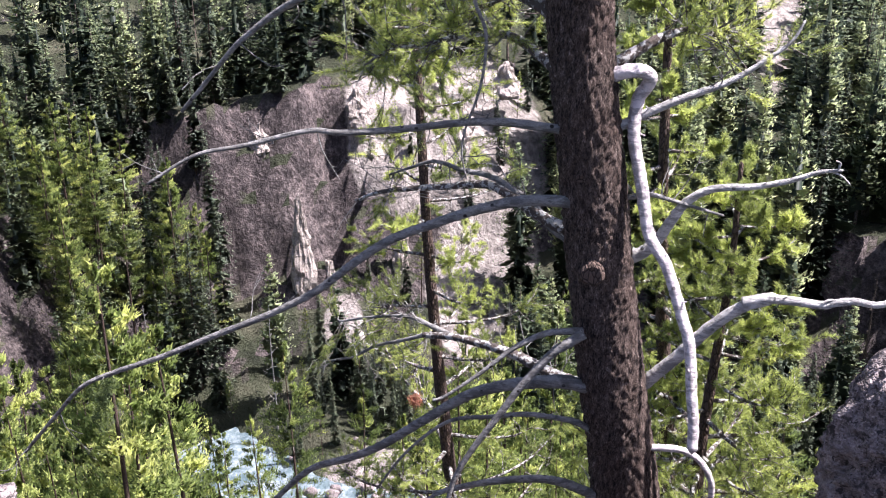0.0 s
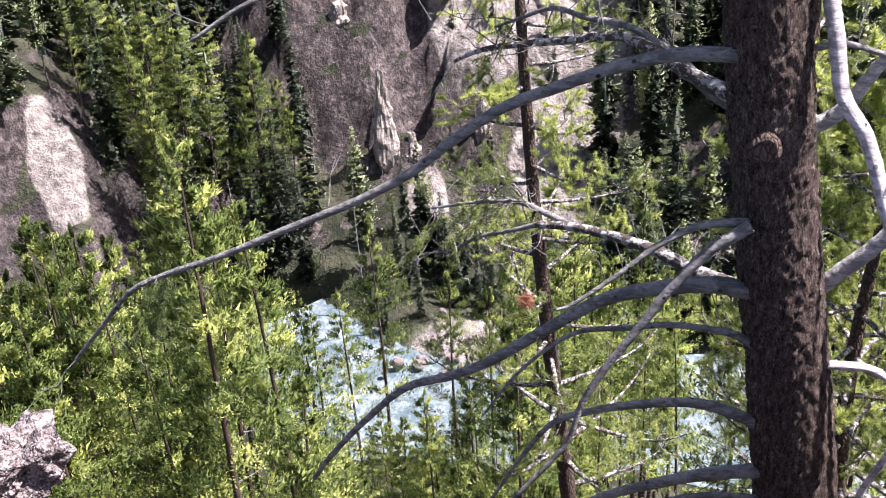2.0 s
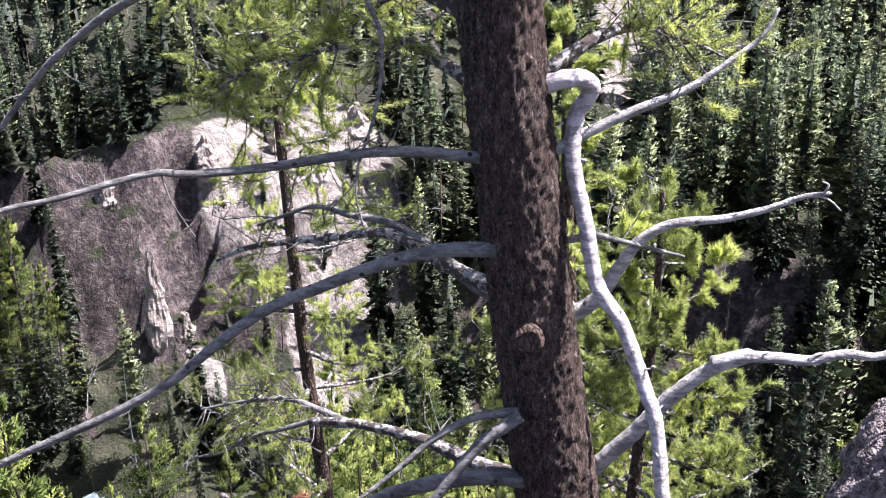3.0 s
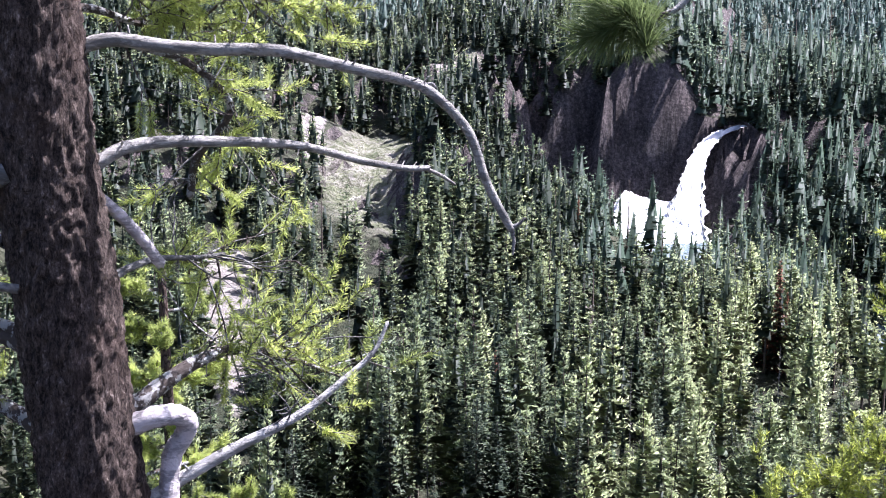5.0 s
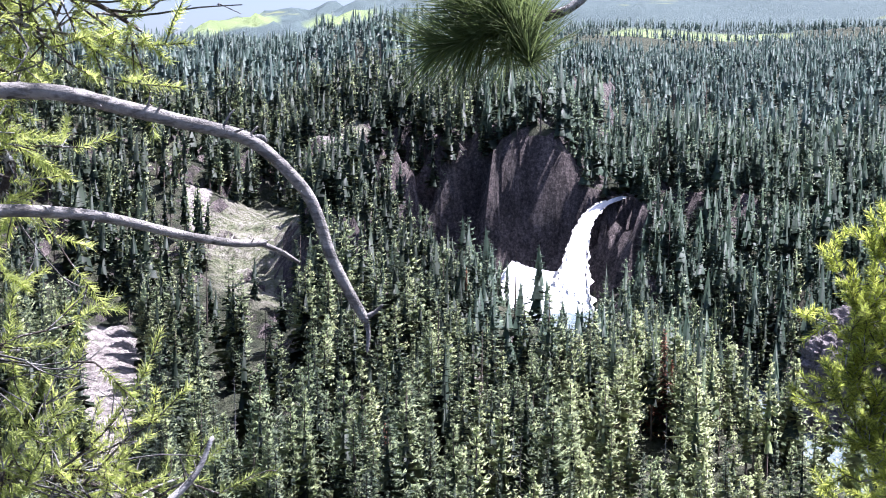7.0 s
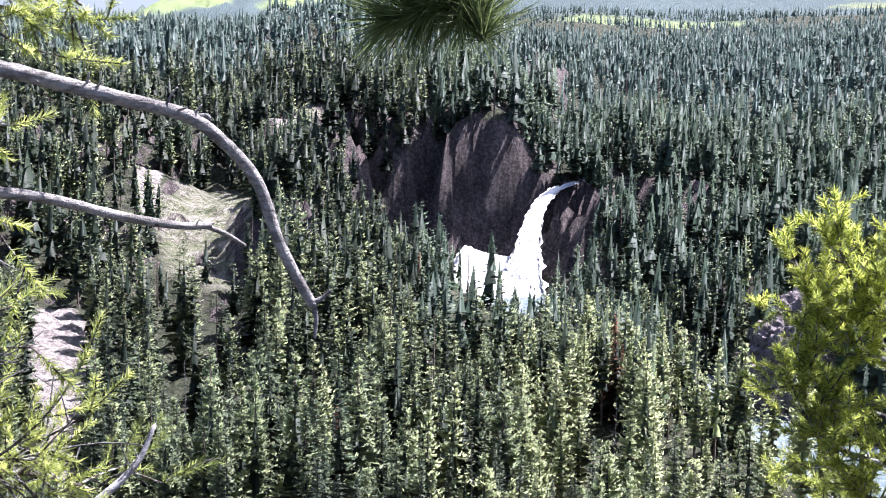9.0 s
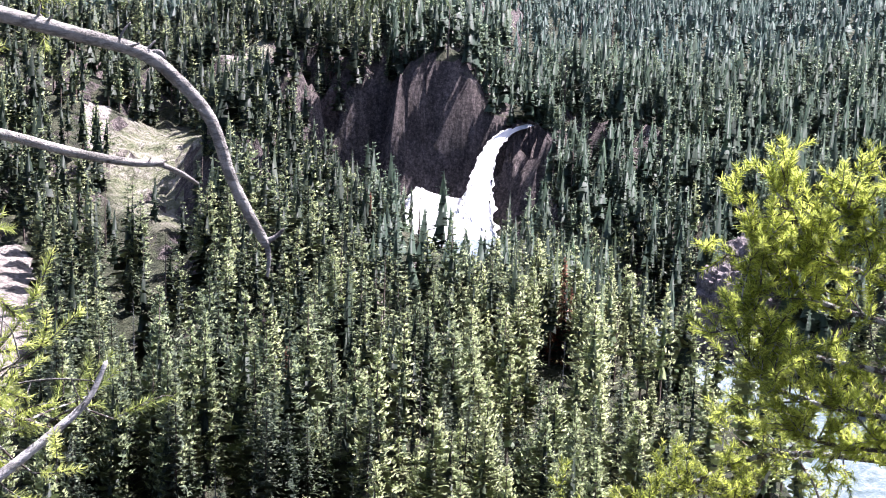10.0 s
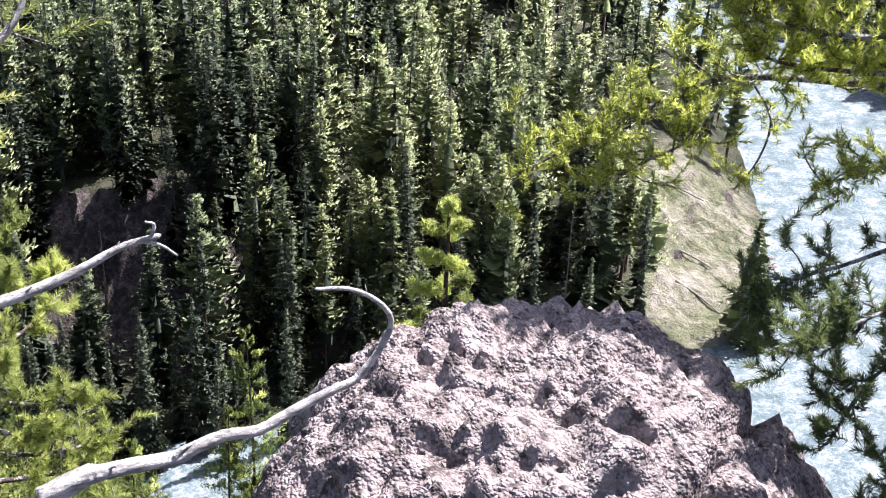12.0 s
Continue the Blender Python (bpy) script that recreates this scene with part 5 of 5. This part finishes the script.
spots, sb, sr = scatter(rng, 420, -40, 30, 24, 88)
plant(pines, spots[:62], rng, "pines on the slope below the rim", 0.8, 1.1)
for k in range(56):
    b, r = rng.uniform(-15, 4), rng.uniform(34, 82)
    x, y, _ = polar(b, r)
    z = float(land(x, y))
    tall = r * math.tan(radians(-38.4 - rng.uniform(0, 3.5))) - z
    d, rz, rw = to_river(x, y)
    if 5 < tall < 17 and d > rw + 2:
        src = pines[k % 4]
        young = copy_thing(src, Matrix())
        young.matrix_basis = stand(z, x, y, rng.uniform(0, 6.28), tall / (21, 19, 23, 17)[k % 4], rng.normal(0, 1.2))
        tagged(young, group="young pines on the steep slope")
for k in range(52):
    b, r = rng.uniform(-40, -14), rng.uniform(30, 84)
    x, y, _ = polar(b, r)
    z = float(land(x, y))
    tall = r * math.tan(radians(np.interp(b, (-40, -24, -14), (-25, -27.5, -25)) - abs(rng.normal(0, 3.5)))) - z
    if 7 < tall < 27:
        fringe = copy_thing(pines[k % 4], Matrix())
        fringe.matrix_basis = stand(z, x, y, rng.uniform(0, 6.28), tall / (21, 19, 23, 17)[k % 4], rng.normal(0, 1.5))
        tagged(fringe, group="pines below the ledge")
for k, (b, r, top) in enumerate(((-9.0, 66, -29.6), (-10.6, 58, -33.0), (-4.6, 62, -31.5), (-2.6, 52, -33.4), (-1.2, 70, -31.0), (0.2, 46, -33.5), (1.4, 60, -28.5), (2.6, 50, -32.2),
                                 (3.8, 68, -29.5), (5.0, 48, -33.0), (-3.6, 44, -36.5), (-6.6, 40, -38.0), (0.9, 38, -37.0), (6.4, 60, -28.0), (-0.5, 58, -35.0),
                                 (6.6, 46, -34.5), (7.8, 52, -33.5), (4.2, 40, -37.0), (9.2, 44, -34.0), (3.0, 58, -34.5), (8.6, 60, -31.0), (5.6, 56, -35.5), (2.0, 44, -36.5))):
    x, y, _ = polar(b, r)
    z = float(land(x, y))
    tall = r * math.tan(radians(top)) - z
    slim = copy_thing(pines[(1, 0, 2)[k % 3]], Matrix())
    slim.matrix_basis = stand(z, x, y, k * 1.7, tall / (19, 21, 23)[k % 3], rng.normal(0, 1.5)) @ Matrix.Diagonal((0.85, 0.85, 1, 1))
    tagged(slim, group="slim pines before the river bend")
spots, sb, sr = scatter(rng, 170, -40, -21, 129, 168)
plant(pines, spots[:30], rng, "pines over the cliff", 0.5, 0.8)
spots, sb, sr = scatter(rng, 700, -14, 5, 101, 120)
plant(firs, spots[:24], rng, "small trees under the cliff", 0.35, 0.62)
spots, sb, sr = scatter(rng, 150, -8, 12, 128, 172)
plant(pines, spots[:12], rng, "small pines on the broken ground", 0.3, 0.62)
for label, count, b0, b1, r0, r1, smin, smax, models in (("small trees on the pale broken ground", 40, -4, 6, 124, 162, 0.16, 0.46, pines[:3] + firs[:3]),
                                                         ("dark young trees at the cliff's foot", 44, -12.5, -1, 105, 123, 0.22, 0.48, firs + pines[:2]),
                                                         ("firs beside the cliff", 22, -15.5, -11.2, 118, 150, 0.55, 0.95, firs)):
    for k in range(count):
        x, y, _ = polar(rng.uniform(b0, b1), rng.uniform(r0, r1))
        z = float(land(x, y))
        d, rz, rw = to_river(x, y)
        if d > rw + 2:
            small = copy_thing(models[k % len(models)], Matrix())
            small.matrix_basis = stand(z, x, y, rng.uniform(0, 6.28), rng.uniform(smin, smax), rng.normal(0, 2))
            tagged(small, group=label)
spots, sb, sr = scatter(rng, 130, -22.5, -11.5, 100, 138)
plant(pines, spots[:26], rng, "pines on the far bank of the river", 0.9, 1.2)
spots, sb, sr = scatter(rng, 420, 12, 54, 106, 172)
plant(firs, spots[:90], rng, "firs on the spur across the river", 0.75, 1.15)
for k in range(22):
    b, r = 15.5 + 0.75 * k + rng.normal(0, 0.4), rng.uniform(101, 111)
    x, y, _ = polar(b, r)
    z = float(land(x, y))
    tall = r * math.tan(radians(-28.5 - rng.uniform(0, 3.5))) - z
    if tall > 6:
        foot = copy_thing(firs[k % 4], Matrix())
        foot.matrix_basis = stand(z, x, y, rng.uniform(0, 6.28), tall / (21, 23, 16, 22)[k % 4])
        tagged(foot, group="firs in the dark hollow")


def snag(seed, height, label):
    """A dead standing tree with bare crooked boughs."""
    rg = np.random.default_rng(seed)
    tree = tagged(new("dead_tree"), label, "tree")
    v, f, line = tube([(0, 0, 0), (0.1, 0.1, height * 0.3), (0.0, 0.2, height * 0.7), (0.15, 0.1, height)], height * 0.009, 0.02, 7, 8, 0.05, seed)
    part("trunk", v, f, DEAD, tree)
    for _ in range(34):
        k = int(rg.integers(len(line) // 4, len(line) - 1))
        d = unit(np.array([rg.normal(), rg.normal(), rg.uniform(-0.2, 0.5)]))
        ln = rg.uniform(0.5, 2.0) * (1.15 - k / len(line))
        p = line[k]
        v, f, _l = tube([p, p + d * ln * 0.5 + (0, 0, -0.05), p + d * ln + (0, 0, 0.12)], 0.035, 0.012, 4, 3, 0.08, seed, False)
        part("bough", v, f, DEAD, tree)
    return tree


def place(ob, bearing, r, turn=0.0, size=1.0):
    x, y, _ = polar(bearing, r)
    ob.matrix_basis = stand(float(land(x, y)), x, y, turn, size)


snags = [snag(400, 17, "bare grey dead tree with crooked boughs"), snag(401, 14, "weathered dead pine trunk with broken boughs")]
place(snags[0], -9.6, 112)
place(snags[1], -25.0, 62)
for k, (b, r) in enumerate(((16.5, 128), (26, 140), (31, 150), (48.5, 135), (47, 128), (36, 190), (43, 205), (-16, 120), (22, 180), (40, 170))):
    place(copy_thing(snags[k % 2], Matrix()), b, r, k * 1.3, 0.8 + 0.05 * k)
rust = slope_pine(420, 18, 1.9, 0.05, MAT_RUST, 0, 0.36, 0.5, "dead_fir", "standing dead fir with rust-red needles")
place(rust, 42.75, 256, 0.0, 1.38)
for b, r in ((42.2, 262), (43.15, 258), (33.2, 300), (38.5, 180), (29.3, 176)):
    place(copy_thing(rust, Matrix()), b, r, b, 1.0)
for k, (b, r, turn) in enumerate(((53.6, 148, 60), (52.4, 160, 48), (54.0, 139, 70))):
    x, y, _ = polar(b, r)
    log = tagged(new("log"), "bleached fallen log on the sandy bank", "log")
    v, f, _l = tube([(-3.5, 0, 0), (0, 0.2, 0.1), (3.5, 0, 0)], 0.16, 0.08, 7, 5, 0.06, k)
    part("stem", v, f, DEAD, log)
    e = 3.0
    slope = float(land(x + e * math.cos(radians(-turn)), y + e * math.sin(radians(-turn))) - land(x - e * math.cos(radians(-turn)), y - e * math.sin(radians(-turn)))) / (2 * e)
    log.matrix_basis = Matrix.Translation((x, y, float(land(x, y)) + 0.12)) @ Euler((0, -math.atan(slope), radians(-turn))).to_matrix().to_4x4()
stone_mesh = None
for k in range(46):
    b = 57.6 + rng.normal(0, 0.5) if k < 26 else rng.uniform(-9, 0)
    r = rng.uniform(136, 158) if k < 26 else rng.uniform(98, 108)
    x, y, _ = polar(b, r)
    if stone_mesh is None:
        bm = bmesh.new()
        bmesh.ops.create_icosphere(bm, subdivisions=2, radius=0.6)
        for vert in bm.verts:
            vert.co *= 1 + 0.35 * noise.noise(vert.co * 2.1)
            vert.co.z *= 0.7
        stone_mesh = bpy.data.meshes.new("stone")
        bm.to_mesh(stone_mesh)
        bm.free()
        stone_mesh.materials.append(MAT_ROCK)
    st = tagged(new("stone", stone_mesh), "dark wet boulder at the river's edge", "rock", "stones on the river bank")
    st.matrix_basis = Matrix.Translation((x, y, max(float(land(x, y)), -75.2) + 0.1)) @ Euler((k, k * 2.0, k * 0.7)).to_matrix().to_4x4() @ Matrix.Scale(rng.uniform(0.4, 1.3), 4)


def grove(count, b0, b1, r0, r1, hmin, hmax, detail, name="woods", label="dense lodgepole pine and fir forest on canyon slopes", tall=22, pines=0.6, material=None, light=0.0, broad=1.0):
    spots, sb, sr = scatter(rng, count, b0, b1, r0, r1, tall)
    return woods(name, label, rng, spots, material or MAT_WOODS, hmin, hmax, detail, pines, light, broad)


# whorls, boughs in a whorl, sprays on a bough, size of a spray
CLOSE_TREES, NEAR_TREES, MID_TREES, FAR_TREES, DISTANT_TREES = (26, 5, 12, 0.25), (19, 5, 7, 0.31), (10, 5, 3, 0.43), (6, 4, 1, 0.75), (3, 3, 0, 0)
grove(400, -42, 14, 104, 165, 15, 23, CLOSE_TREES, pines=0.30)
grove(560, -42, 14, 165, 270, 14, 22, (15, 5, 5, 0.36), pines=0.35)
grove(150, 12, 34, 106, 165, 18, 29, CLOSE_TREES, tall=28, pines=0.45, light=0.0, broad=1.22)
grove(160, 34, 66, 106, 165, 18, 29, CLOSE_TREES, tall=28, pines=0.6, light=0.18, broad=1.22)
grove(420, 12, 38, 165, 275, 18, 29, NEAR_TREES, tall=28, pines=0.5, light=0.02, broad=1.22)
grove(440, 38, 66, 165, 275, 18, 29, NEAR_TREES, tall=28, pines=0.75, light=0.28, broad=1.22)
grove(1900, -10, 33, 270, 540, 15, 27, MID_TREES, tall=24, pines=0.45, broad=1.3)
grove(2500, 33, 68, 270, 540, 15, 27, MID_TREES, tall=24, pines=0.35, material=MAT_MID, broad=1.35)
grove(420, 24, 36, 290, 540, 14, 22, MID_TREES, pines=0.35, broad=1.3)
grove(330, 38, 49, 235, 350, 17, 26, MID_TREES, tall=24, pines=0.6, light=0.08, broad=1.15)
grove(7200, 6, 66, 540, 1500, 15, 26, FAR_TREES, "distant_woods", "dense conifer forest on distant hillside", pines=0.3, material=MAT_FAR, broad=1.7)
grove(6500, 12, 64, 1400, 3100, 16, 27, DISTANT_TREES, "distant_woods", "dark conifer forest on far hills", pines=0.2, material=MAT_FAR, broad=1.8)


# ---------------------------------------------------------------- the waterfall
def waterfall():
    """A thick lumpy body of falling water, loose strands before it and a bank of spray at its foot."""
    fall = tagged(new("waterfall"), "white waterfall plunging over a dark cliff into spray", "waterfall")
    rg = np.random.default_rng(91)
    crest = ((42.0, 452, -3.05, 3.0), (41.2, 447, -3.20, 3.6), (40.4, 442, -3.45, 4.2), (39.6, 436, -3.80, 4.4), (39.0, 430, -4.45, 4.7),
             (38.65, 425, -5.4, 5.8), (38.45, 421, -6.5, 7.6), (38.3, 417, -7.6, 10.5), (38.25, 413, -9.2, 15.5))
    line = smooth_line([(*polar(b, r, r * math.tan(radians(e))), w) for b, r, e, w in crest], 14)
    across = np.array([math.cos(radians(39)), -math.sin(radians(39)), 0])
    front = np.array([-math.sin(radians(39)), -math.cos(radians(39)), 0.25])

    def body(off, share, deep, fray, cols):
        v = []
        for i, p in enumerate(line):
            for s in np.linspace(-1, 1, cols):
                q = Vector((s * share * p[3] * 0.55 + off * 7, i * 0.10, 3.1 * off))
                lump = noise.fractal(q, 0.8, 2.1, 4)
                edge = fray * noise.noise(Vector((i * 0.35, s * 2 + off * 9, 7.7)))
                v.append(p[:3] + across * p[3] * 0.5 * (off + s * share + edge * abs(s)) + front * (deep * math.sqrt(1.02 - s * s) + 0.30 * lump))
        i, j = np.meshgrid(np.arange(len(line) - 1), np.arange(cols - 1), indexing="ij")
        a = (i * cols + j).ravel()
        return np.array(v), np.vstack([np.column_stack([a, a + cols + 1, a + 1]), np.column_stack([a, a + cols, a + cols + 1])])

    def frothy(ob):
        """Froth scatters the light that falls on it from above."""
        n = len(ob.data.vertices)
        w = np.tile((0.15, -0.15, 1.0), (n, 1)) + rg.normal(0, 0.10, (n, 3))
        set_normals(ob.data, w / np.linalg.norm(w, axis=1)[:, None])

    frothy(part("cascade", *body(0.0, 1.0, 1.2, 0.12, 25), MAT_FOAM, fall))
    for off in (-1.08, 1.10):
        frothy(part("strand", *body(off, 0.07, 0.5, 0.6, 6), MAT_FOAM, fall))
    def spray_top(b):
        return np.interp(b, (34.9, 35.4, 36.2, 37.4, 38.3, 39.0), (-7.2, -6.5, -6.8, -7.0, -6.9, -8.2))

    rows, cols, v = 22, 60, []
    for i in range(rows):
        for j in range(cols):
            b, u = 34.9 + 4.1 * j / (cols - 1), 1 - i / (rows - 1)
            r = 421 - 13 * (1 - u) + 0.6 * noise.fractal(Vector((b * 2.2, u * 5, 0.4)), 0.8, 2.0, 4)
            v.append(polar(b, r, -67 + (r * math.tan(radians(spray_top(b))) + 67) * u + 0.6 * noise.fractal(Vector((b * 5, u * 3, 2)), 0.8, 2.0, 3)))
    i, j = np.meshgrid(np.arange(rows - 1), np.arange(cols - 1), indexing="ij")
    a = (i * cols + j).ravel()
    tris = np.vstack([np.column_stack([a, a + cols + 1, a + 1]), np.column_stack([a, a + cols, a + cols + 1])])
    frothy(part("spray", np.array(v), tris, MAT_SPRAY, fall, "burst of white spray"))


waterfall()
